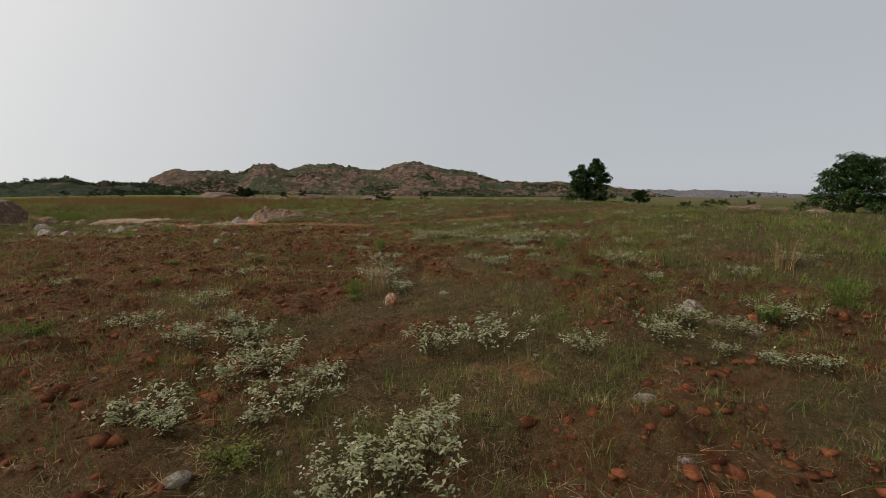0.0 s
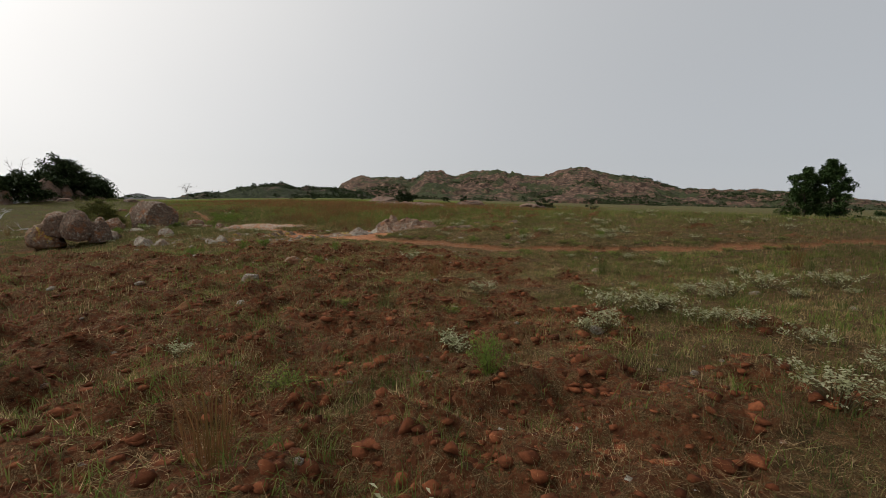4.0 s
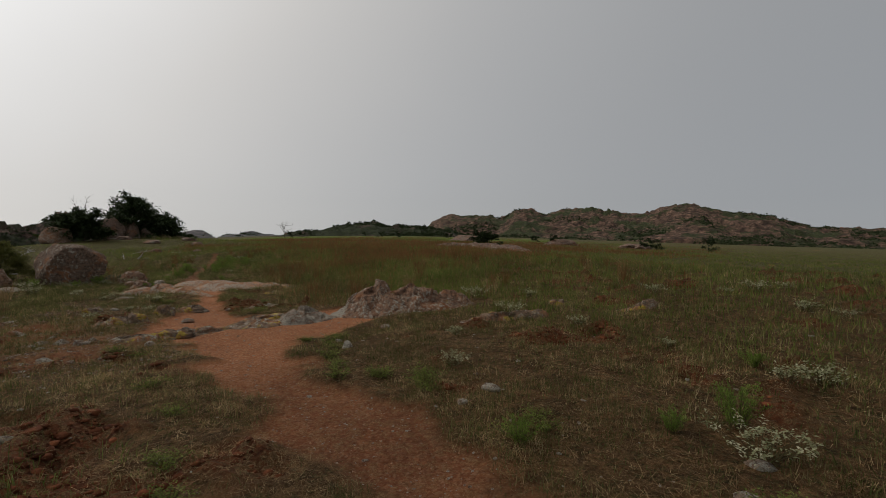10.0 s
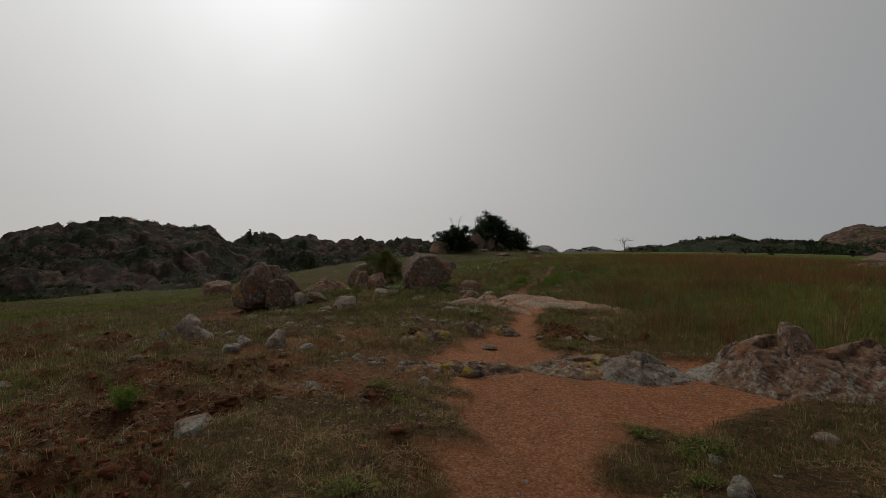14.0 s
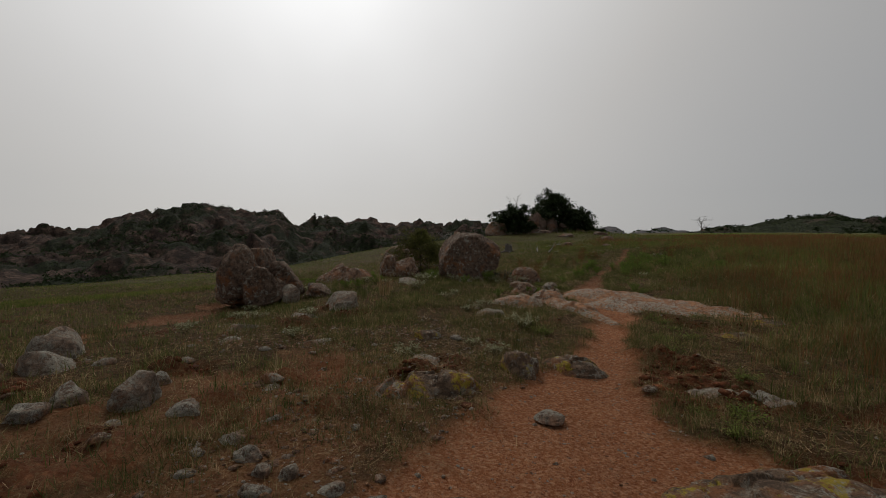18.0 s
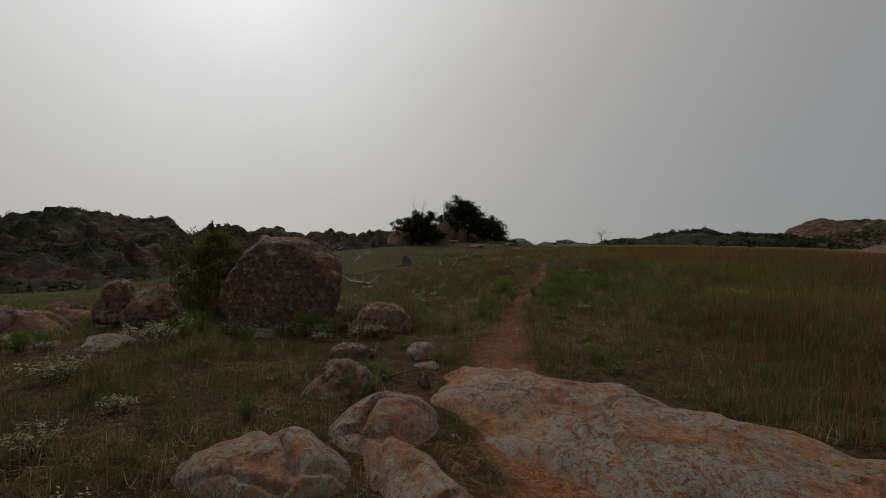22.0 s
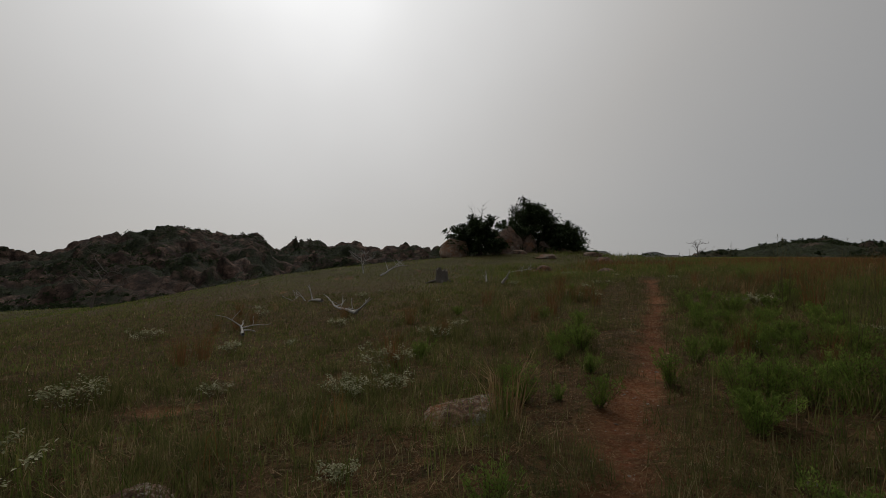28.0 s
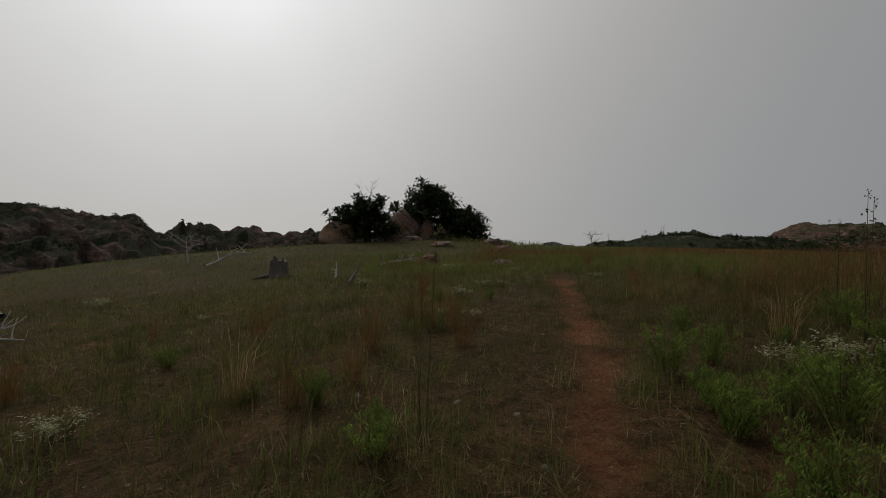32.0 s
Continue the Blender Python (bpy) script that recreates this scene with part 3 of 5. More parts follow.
z_green = smooth(85, 120, g_r + 14 * fbm(GX / 30, GY / 30, 2.0)) * (1 - smooth(190, 260, g_r)) * smooth(8, 24, g_az) * (1 - smooth(60, 75, g_az))
for key, val in (("trail", z_trail), ("gravel", z_gravel), ("soil", z_soil), ("far", smooth(12, 34, g_r)), ("green", 0.85 * z_green), ("plain", smooth(220, 420, g_r))):
    ground_mesh.attributes.new(key, "FLOAT", "POINT").data.foreach_set("value", np.asarray(val, np.float32).ravel())
tagged(new("ground", ground_mesh), "red prairie soil with thin turf, a worn gravel trail and open meadow", "ground", kind="structure")



def on_sheet(x, y, *fields):
    """Values of the ground sheet at any places."""
    x, y = np.asarray(x, float), np.asarray(y, float)
    i, j = np.clip(np.searchsorted(gx, x) - 1, 0, ni - 2), np.clip(np.searchsorted(gy, y) - 1, 0, nj - 2)
    u, v = (x - gx[i]) / (gx[i + 1] - gx[i]), (y - gy[j]) / (gy[j + 1] - gy[j])
    return [f[i, j] * (1 - u) * (1 - v) + f[i + 1, j] * u * (1 - v) + f[i, j + 1] * (1 - u) * v + f[i + 1, j + 1] * u * v for f in fields]


def ground_z(x, y):
    return on_sheet(x, y, GZ)[0]


def zone_at(x, y):
    return on_sheet(x, y, z_trail, z_gravel, z_soil)


def hz(x, y):
    return float(ground_z(x, y))


# ---- hills ----
def hill_range(name, label, mat, origin, az_from, az_to, r_from, r_to, floor, domes, rough, scrub_count, scrub_size, seed, steps=(0.12, 70)):
    """A range as rounded rock domes; each dome is (azimuth, distance, crest as rise over run from the eye, half width in degrees, depth)."""
    az = np.arange(az_from, az_to, steps[0])
    rr = np.linspace(r_from, r_to, steps[1])

    def surface(a, r):
        total = 0.0
        for da, dr, el, wa, wr in domes:
            top = 1.5 + el * dr - floor
            total = total + np.maximum(top, 0.1) ** 5 * np.exp(-5 * (np.abs((a - da) / wa) ** 2.4 * 0.55 + np.abs((r - dr) / wr) ** 2 * 0.8))
        h = total ** 0.2
        x, y = -r * np.sin(np.radians(a)), r * np.cos(np.radians(a))
        knob = 0.7 * np.abs(fbm(x / 34, y / 34, seed, 5)) + 0.45 * np.abs(vnoise(x / 11, y / 11, seed + 5))
        cliff, gap = blocks(x / 13 + 0.3 * vnoise(x / 9, y / 9, seed), y / 13, seed)
        side = smooth(r_from, r_from + 0.2 * (r_to - r_from), r) * np.clip(h / 12, 0, 1)
        return x + origin[0], y + origin[1], floor - 6 + 6 * smooth(0, 6, h) + h * (0.93 + 0.10 * fbm(x / 90, y / 90, seed + 3, 3)) + rough * side * (knob * 1.7 - 0.5 + 0.5 * vnoise(x / 5.5, y / 5.5, seed) + 0.75 * cliff * smooth(0.02, 0.2, gap)) - 40 * (1 - smooth(r_from - 1, r_from + 14, r))

    A, R = np.meshgrid(az, rr, indexing="ij")
    X, Y, Z = surface(A, R)
    n, k = A.shape
    ids = np.arange(n * k).reshape(n, k)
    f = np.stack([ids[:-1, :-1], ids[:-1, 1:], ids[1:, 1:], ids[1:, :-1]], -1).reshape(-1, 4)
    hill = tagged(new(name, mesh_from(name, np.stack([X, Y, Z], -1).reshape(-1, 3), f, mat, True)), label, "hill", kind="structure")
    rng = np.random.default_rng(int(seed))
    a, r = rng.uniform(az_from, az_to, scrub_count * 4), r_from + (r_to - r_from) * rng.uniform(0, 0.8, scrub_count * 4)
    x, y, z = surface(a, r)
    keep = np.nonzero((fbm(x / 45, y / 45, seed + 9, 4) + 0.25 * (1 - (z - floor) / 30) > 0.06 + rng.uniform(0, 0.2, len(a))) & (z > floor - 3))[0][:scrub_count]
    spray = 9
    c = np.stack([x, y, z], -1)[keep].repeat(spray, 0)
    size = (scrub_size * rng.uniform(0.5, 1.3, len(keep))).repeat(spray)[:, None]
    centre = c + rng.normal(0, 1, c.shape) * size * (0.45, 0.45, 0.2) + np.array((0, 0, 0.2)) * size
    tri = centre[:, None] + rng.normal(0, 0.36, (len(c), 3, 3)) * size[:, None]
    me = mesh_from("scrub", tri.reshape(-1, 3), np.arange(len(c) * 3).reshape(-1, 3), M_SCRUB)
    tagged(child("scrub", me, hill, "dark green scrub oak and cedar in the hollows"), kind="stuff")
    return hill


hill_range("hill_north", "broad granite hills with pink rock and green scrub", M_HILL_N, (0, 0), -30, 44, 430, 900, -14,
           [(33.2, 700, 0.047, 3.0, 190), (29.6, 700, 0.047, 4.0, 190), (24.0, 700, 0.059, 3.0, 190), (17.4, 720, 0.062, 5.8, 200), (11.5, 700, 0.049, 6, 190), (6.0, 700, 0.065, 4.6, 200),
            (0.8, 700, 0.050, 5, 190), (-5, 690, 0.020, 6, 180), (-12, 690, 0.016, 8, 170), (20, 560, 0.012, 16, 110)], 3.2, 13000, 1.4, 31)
hill_range("hill_far_east", "long low ridge at the horizon, tinted blue for haze", M_HILL_F, (0, 0), -60, -8, 1300, 2000, -70,
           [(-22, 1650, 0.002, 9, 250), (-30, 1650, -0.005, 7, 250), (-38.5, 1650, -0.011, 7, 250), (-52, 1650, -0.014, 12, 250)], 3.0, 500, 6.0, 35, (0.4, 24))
hill_range("hill_green", "low hill with bare rock cap and thick green scrub", M_HILL_G, (-5.3, 16.6), 30, 58, 230, 520, -5,
           [(43.5, 390, 0.0295, 3.0, 90), (46.5, 390, 0.023, 3.4, 90), (39.5, 390, 0.022, 3.2, 90), (35.5, 400, 0.018, 4, 90), (51, 380, 0.008, 4.5, 80)], 2.6, 9000, 1.15, 37)
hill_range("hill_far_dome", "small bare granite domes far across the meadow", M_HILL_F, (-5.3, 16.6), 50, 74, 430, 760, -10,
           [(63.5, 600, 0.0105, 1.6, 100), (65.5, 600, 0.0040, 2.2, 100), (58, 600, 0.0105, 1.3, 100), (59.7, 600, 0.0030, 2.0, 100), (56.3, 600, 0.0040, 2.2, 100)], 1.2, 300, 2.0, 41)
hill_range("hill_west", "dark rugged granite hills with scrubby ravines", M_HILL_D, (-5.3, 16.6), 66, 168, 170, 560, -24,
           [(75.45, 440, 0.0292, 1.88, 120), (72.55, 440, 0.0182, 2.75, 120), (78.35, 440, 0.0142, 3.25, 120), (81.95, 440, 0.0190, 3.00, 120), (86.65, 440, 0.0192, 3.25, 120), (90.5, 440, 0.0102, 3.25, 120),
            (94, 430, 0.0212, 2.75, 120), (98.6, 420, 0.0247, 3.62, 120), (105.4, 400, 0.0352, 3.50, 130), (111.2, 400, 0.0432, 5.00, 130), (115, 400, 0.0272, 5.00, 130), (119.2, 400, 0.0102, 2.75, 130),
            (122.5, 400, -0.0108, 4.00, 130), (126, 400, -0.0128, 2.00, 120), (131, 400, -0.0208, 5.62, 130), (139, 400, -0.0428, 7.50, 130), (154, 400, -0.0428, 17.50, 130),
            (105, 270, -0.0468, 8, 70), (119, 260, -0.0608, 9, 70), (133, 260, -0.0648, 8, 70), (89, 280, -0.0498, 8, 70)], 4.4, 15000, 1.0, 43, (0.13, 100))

# ---- rocks ----
def rock_mesh(name, mat, size, seed, level=4, cuts=8, bumpy=0.15, boxy=0.5, flat=0.35, planes=(), crag=0.0, faceted=False):
    """A weathered block: a rounded mass cut by worn joint planes, pitted at two scales, flattened underneath."""
    v, f = SPHERES[level]
    rng = np.random.default_rng(seed)
    p = v.copy()
    if boxy:
        q = np.sign(p) * np.abs(p) ** (1 - 0.55 * boxy)
        p = p * (1 - boxy) + q * boxy
    for _ in range(cuts):
        d = rng.normal(size=3)
        d[2] = abs(d[2]) * 0.8
        d /= np.linalg.norm(d)
        off = rng.uniform(0.62, 0.95)
        over = np.maximum(p @ d - off, 0)
        p = p - 0.88 * over[:, None] * d
    for d, off in planes:
        d = np.array(d) / np.linalg.norm(d)
        p = p - 0.92 * np.maximum(p @ d - off, 0)[:, None] * d
    s = seed * 3.7
    p = p * (1 + bumpy * fbm(p[:, 0] * 1.4 + s, p[:, 1] * 1.4, p[:, 2] * 1.4, 3)[:, None] * 1.6)
    p = p * (1 + bumpy * 0.35 * fbm(p[:, 0] * 5 + s, p[:, 1] * 5, p[:, 2] * 5, 4)[:, None])
    step = fbm(p[:, 0] * 1.1 + s, p[:, 1] * 1.1 + 5, p[:, 2] * 2.2, 3)
    p = p * (1 + 0.022 * np.tanh(9 * (step - 0.05)) + 0.015 * np.tanh(14 * (step + 0.22)))[:, None]
    if crag:
        n = fbm(p[:, 0] * 2.6 + s, p[:, 1] * 2.6, p[:, 2] * 5.0, 4)
        p = p * (1 + crag * (0.22 - np.abs(n))[:, None])
    p = p * (1 + 0.06 * (0.3 - np.abs(fbm(p[:, 0] * 3.6 + s, p[:, 1] * 3.6, p[:, 2] * 3.6, 3))) + 0.045 * fbm(p[:, 0] * 9 + s, p[:, 1] * 9, p[:, 2] * 9, 3) - 0.022 * np.exp(-(fbm(p[:, 0] * 1.3 + s, p[:, 1] * 1.3, p[:, 2] * 1.9, 3) / 0.018) ** 2))[:, None]
    low = p[:, 2] < -flat
    p[low, 2] = -flat + (p[low, 2] + flat) * 0.25
    return mesh_from(name, p * np.array(size), f, mat, not faceted)


def place_rock(name, label, me, x, y, dz=0.0, rz=0, rx=0, ry=0, group="", category="rock", z=None):
    ob = new(name, me)
    ob.matrix_world = pose(x, y, (float(base_height(x, y)) if z is None else z) + dz, rx, ry, rz)
    return tagged(ob, label, category, group)


def rock(name, label, mat, x, y, size, seed, dz=0.0, rz=0, rx=0, ry=0, group="", level=4, **shape):
    return place_rock(name, label, rock_mesh(name, mat, size, seed, level, **shape), x, y, dz, rz, rx, ry, group, "boulder" if max(size) > 0.45 else "rock")


def rock_sheet(name, label, mat, x, y, rx, ry, turn, tall, seed, group="", crag=0.25, steep=2.5, n=(44, 96), skew=0.0, broken=0.3, joint=0.38):
    """Bedrock that comes up through the soil: a low worn dome with a ragged edge that dips under the ground."""
    rho, phi = np.meshgrid(np.linspace(0, 1.25, n[0]), np.linspace(0, 2 * math.pi, n[1], endpoint=False), indexing="ij")
    u, v = rho * np.cos(phi), rho * np.sin(phi)
    c, s = math.cos(radians(turn)), math.sin(radians(turn))
    X, Y = x + u * rx * c - v * ry * s, y + u * rx * s + v * ry * c
    edge = rho * (1 + 0.45 * fbm(X * 1.6, Y * 1.6, seed, 3))
    dome = np.clip(1 - edge ** steep, -0.6, 1)
    lumps = fbm(X * 2.4, Y * 2.4, seed + 2.0, 4)
    fine = fbm(X * 9, Y * 9, seed + 4.0, 3)
    Z = base_height(X, Y) - 0.03 + tall * dome * (1 + skew * u) * (1 + crag * 1.6 * lumps) + tall * crag * (0.35 - np.abs(lumps) * 1.4) * np.clip(dome, 0, 1) + 0.035 * fine
    step = fbm(X * 1.3, Y * 1.3, seed + 8.0, 3)
    Z = Z + tall * 0.16 * np.tanh(12 * step) * np.clip(dome, 0, 1)
    level, gap = blocks(X / joint + 0.25 * lumps, Y / joint, seed)
    Z = Z + np.clip(dome, 0, 1) ** 0.5 * (tall * broken * level - 0.035 * (1 - smooth(0.0, 0.10, gap)))
    Z = np.where(rho > 1.2, Z - 0.12, Z)
    k = n[1]
    ids = np.arange(n[0] * k).reshape(n[0], k)
    nxt = np.roll(ids, -1, 1)
    f = np.stack([ids[:-1], ids[1:], nxt[1:], nxt[:-1]], -1).reshape(-1, 4)
    z0 = float(base_height(x, y))
    ob = new(name, mesh_from(name, np.stack([X - x, Y - y, Z - z0], -1).reshape(-1, 3), f, mat, True))
    ob.location = (x, y, z0)
    return tagged(ob, label, "rock", group)


# boulder group beside the trail
rock("boulder", "tall rounded brown granite boulder leaning on its neighbours", M_GREY, -17.35, 14.70, (0.42, 0.40, 0.66), 11, 0.56, 20, 0, 8, "boulder group", 5, cuts=0, bumpy=0.12, boxy=0.4, planes=[((0.7, 0.3, 0.55), 0.88), ((-0.2, -0.7, 0.6), 0.85), ((0.2, 0.7, 0.5), 0.9)])
rock("boulder", "pale-topped granite boulder at the back of the group", M_GREY, -17.98, 14.72, (0.62, 0.50, 0.66), 17, 0.68, 60, 0, 0, "boulder group", 5, cuts=3, bumpy=0.10, boxy=0.35)
rock("boulder", "brown granite block leaning against the tall boulder", M_GREY, -17.06, 15.21, (0.34, 0.33, 0.50), 12, 0.33, 40, 14, 0, "boulder group", 5, boxy=0.5, cuts=4)
rock("boulder", "low pale granite boulder with yellow lichen under the back one", M_LICHEN, -18.42, 14.36, (0.52, 0.46, 0.56), 31, 0.30, 25, 0, 0, "boulder group", 5, boxy=0.35, cuts=3, bumpy=0.10)
rock("boulder", "dark granite block wedged behind the tall boulder", M_GREY, -18.0, 15.36, (0.44, 0.34, 0.44), 13, 0.38, 70, 0, 10, "boulder group", 4, boxy=0.5)
rock("boulder", "small brown block wedged in the group", M_GREY, -17.33, 15.45, (0.16, 0.16, 0.28), 32, 0.22, 30, 0, 0, "boulder group", 4, boxy=0.5, cuts=3)
rock("boulder", "small pale granite block at the foot of the group", M_PALE, -17.19, 15.70, (0.19, 0.17, 0.24), 14, 0.14, 15, 0, 0, "boulder group", 4, boxy=0.5, cuts=3)
rock("boulder", "flat granite slab at the end of the group", M_GREY, -17.95, 16.05, (0.40, 0.26, 0.14), 15, 0.12, 30, 0, 5, "boulder group", 4, boxy=0.4, crag=0.15)
rock("boulder", "pale split granite stone beside the boulder group", M_PALE, -15.95, 16.82, (0.26, 0.30, 0.20), 18, 0.08, 50, 0, 0, "", 4, boxy=0.4, cuts=5, crag=0.1)
rock("boulder", "cracked pale granite boulder down the slope beyond the group", M_PINK, -26.3, 11.8, (0.75, 0.70, 0.65), 16, 0.30, 10, 0, 0, "", 4, boxy=0.3, crag=0.3)
# the big grey boulder
rock("boulder", "large flat-faced grey granite boulder standing upright in grass", M_GREY, -20.70, 19.68, (0.68, 0.82, 0.86), 21, 0.40, -8, 0, 3, "", 6, cuts=0, bumpy=0.08, boxy=1.1, flat=0.5,
     planes=[((0.1, -0.75, 0.62), 0.88), ((0.1, 0.5, 0.85), 1.02), ((0.95, 0.05, 0.18), 0.80), ((0.1, 0.75, -0.62), 0.78), ((0.25, -0.7, -0.6), 0.86), ((0.7, 0.1, -0.7), 0.95)])
rock("boulder", "rust-coloured granite block behind the big boulder", M_SLAB, -21.4, 20.3, (0.36, 0.30, 0.36), 28, 0.10, 0, 0, 0, "", 4, boxy=0.3)
rock("boulder", "low dark granite boulder half hidden in tall grass", M_PINK, -19.8, 20.95, (0.40, 0.48, 0.34), 22, 0.06, 10, 0, 0, "", 5, cuts=3, boxy=0.35)
rock("boulder", "split pinkish granite boulder in grass", M_PINK, -21.05, 17.48, (0.34, 0.30, 0.40), 23, 0.26, 0, 0, -8, "split boulder", 4, boxy=0.4)
rock("boulder", "split pinkish granite boulder, the wider half", M_PINK, -20.95, 17.98, (0.40, 0.36, 0.42), 24, 0.26, 10, 0, 6, "split boulder", 4, boxy=0.35)
rock_sheet("rock_slab", "broad flat pink granite ledge", M_PINK, -22.4, 16.2, 0.8, 0.55, 80, 0.30, 25.5, "", 0.2)
rock_sheet("rock_slab", "low pink granite ledge in grass", M_PINK, -20.7, 16.42, 0.85, 0.6, 80, 0.34, 26.5)
rock("boulder", "pale flat granite block on the slope", M_PINK, -25.0, 18.0, (0.85, 0.95, 0.75), 27, 0.48, 0, 0, 0, "", 4, boxy=0.4)
for k, (x, y, sx, sy, sz, mt, label) in enumerate([
        (-17.36, 20.28, 0.26, 0.28, 0.24, M_PINK, "rounded lichened granite rock lying in grass"), (-18.30, 20.47, 0.22, 0.24, 0.17, M_PINK, "rounded orange granite rock crusted with lichen"),
        (-18.32, 21.20, 0.18, 0.21, 0.15, M_PALE, "rounded pale granite rock beside the trail"), (-17.75, 20.40, 0.11, 0.12, 0.09, M_SLAB, "small orange granite stone in grass"),
        (-17.35, 20.97, 0.08, 0.06, 0.12, M_PINK, "small upright granite stone at the slab's edge"), (-19.35, 17.95, 0.26, 0.30, 0.14, M_PALE, "flat pale granite stone in grass"),
        (-19.85, 19.5, 0.20, 0.19, 0.08, M_PALE, "flat pale stone at the foot of the big boulder"), (-19.95, 20.0, 0.14, 0.15, 0.13, M_SLAB, "rusty granite stone under the big boulder"),
        (-22.40, 22.00, 0.18, 0.20, 0.11, M_PINK, "low granite stone in meadow grass"), (-23.52, 23.68, 0.38, 0.30, 0.13, M_PINK, "low pink granite rock beside the narrow trail"),
        (-15.28, 19.18, 0.15, 0.22, 0.10, M_PALE, "flat-topped pale granite stone in turf"), (-15.32, 20.2, 0.06, 0.08, 0.04, M_PALE, "small pale stone beside the worn gravel")]):
    rock("rock", label, mt, x, y, (sx, sy, sz), 40 + k, -0.02, 37 * k, 0, 0, "rocks by the big boulder", 4, cuts=5, boxy=0.45, crag=0.06)
# the slab that the trail crosses
rock_sheet("rock_slab", "wide low orange granite slab with grey lichen, worn by feet", M_SLAB, -16.1, 22.05, 1.85, 0.76, 33, 0.17, 51.0, "trail slab", 0.16, 3.2, (64, 140), -0.2, 0.05, 0.9)
rock_sheet("rock_slab", "long narrow granite rib beside the worn gravel", M_SLAB, -15.62, 20.62, 1.0, 0.18, 16, 0.13, 52.0, "trail slab", 0.3, 2.2, (44, 110), -0.3, broken=0.15, joint=0.5)
rock_sheet("rock_slab", "lichened orange granite hump beside the trail", M_SLAB, -16.2, 19.86, 0.46, 0.38, 60, 0.16, 53.0, "trail slab", 0.28, 3.0, (50, 110), broken=0.15, joint=0.5)
rock_sheet("rock_slab", "lichened granite hump split by a crack", M_SLAB, -16.62, 20.56, 0.44, 0.30, 130, 0.16, 54.0, "trail slab", 0.3, 3.0, (50, 110), broken=0.15, joint=0.5)
rock_sheet("rock_slab", "low granite tongue at the slab's end", M_LICHEN, -14.35, 22.95, 0.6, 0.24, 25, 0.05, 55.0, "trail slab", 0.3)
# outcrop beside the gravel
rock_sheet("outcrop", "craggy lichened granite peak of the outcrop", M_PINK, -8.85, 21.25, 0.85, 0.62, 40, 0.46, 61.0, "outcrop", 0.22, 1.7, (70, 140), -0.35, 0.26, 0.30)
rock_sheet("outcrop", "long craggy flank of the lichened outcrop", M_PINK, -8.3, 21.65, 1.2, 0.6, 45, 0.36, 62.0, "outcrop", 0.22, 1.6, (70, 150), -0.45, 0.26, 0.34)
rock_sheet("outcrop", "ledge of the granite outcrop beside gravel", M_PALE, -9.55, 21.05, 0.62, 0.36, 110, 0.16, 63.0, "outcrop", 0.45, 2.0, (50, 110))
rock_sheet("outcrop", "grey lichened granite hump in the gravel", M_PALE, -9.68, 19.96, 0.48, 0.36, 75, 0.18, 64.0, "outcrop", 0.3, 1.8, (56, 120), -0.3, 0.4, 0.26)
rock_sheet("outcrop", "flat yellow-lichened ledge at the gravel's edge", M_LICHEN, -10.2, 19.72, 0.74, 0.48, 88, 0.07, 65.0, "outcrop", 0.4, 2.2, (56, 130), broken=0.45, joint=0.24)
rock_sheet("outcrop", "low yellow-lichened ledge crossing the trail", M_LICHEN, -10.35, 17.98, 0.80, 0.20, 86, 0.07, 66.0, "outcrop", 0.4, 2.2, (50, 130), broken=0.5, joint=0.2)
rock_sheet("outcrop", "pale granite rib beside the trail", M_PALE, -11.6, 20.44, 0.52, 0.16, 38, 0.14, 67.0, "outcrop", 0.4, 2.2)
rock_sheet("outcrop", "grey-lichened ledge at the trail's edge", M_LICHEN, -12.1, 18.0, 0.44, 0.24, 82, 0.13, 68.0, "outcrop", 0.4, 2.4, (56, 120), broken=0.55, joint=0.2)
rock_sheet("outcrop", "yellow-lichened rib beside the trail", M_LICHEN, -12.62, 19.42, 0.30, 0.14, 65, 0.11, 69.0, "outcrop", 0.5, 2.4, (44, 96))
for k, (x, y, sx, sy, sz) in enumerate([(-12.52, 18.84, 0.17, 0.20, 0.18), (-13.85, 18.1, 0.17, 0.19, 0.11), (-10.18, 18.12, 0.13, 0.16, 0.12), (-13.72, 16.82, 0.10, 0.31, 0.045), (-12.95, 18.02, 0.18, 0.16, 0.05), (-11.5, 18.79, 0.10, 0.12, 0.035),
                                        (-9.8, 17.49, 0.07, 0.10, 0.07), (-10.91, 17.01, 0.06, 0.06, 0.05), (-10.87, 17.16, 0.06, 0.06, 0.05), (-11.11, 16.88, 0.08, 0.08, 0.05), (-11.31, 16.71, 0.07, 0.08, 0.04), (-10.7, 17.41, 0.07, 0.08, 0.05),
                                        (-11.58, 16.9, 0.06, 0.07, 0.05), (-12.17, 16.71, 0.07, 0.08, 0.05), (-10.72, 17.0, 0.05, 0.05, 0.04), (-10.55, 17.62, 0.08, 0.07, 0.05), (-10.45, 17.85, 0.07, 0.06, 0.04)]):
    rock("rock", "yellow-lichened granite rock at the trail's edge" if k < 3 else "pale broken granite stone at the trail's edge", M_LICHEN if k < 3 else M_PALE, x, y, (sx, sy, sz), 70 + k, -0.012, 23 * k - 40, 0, 0, "rocks along the trail", 4, cuts=11, boxy=0.45, bumpy=0.16, crag=0.1)
rock("rock", "orange granite stone in rubble", M_SLAB, -12.42, 16.65, (0.08, 0.10, 0.05), 88, 0.01, 10, crag=0.1)
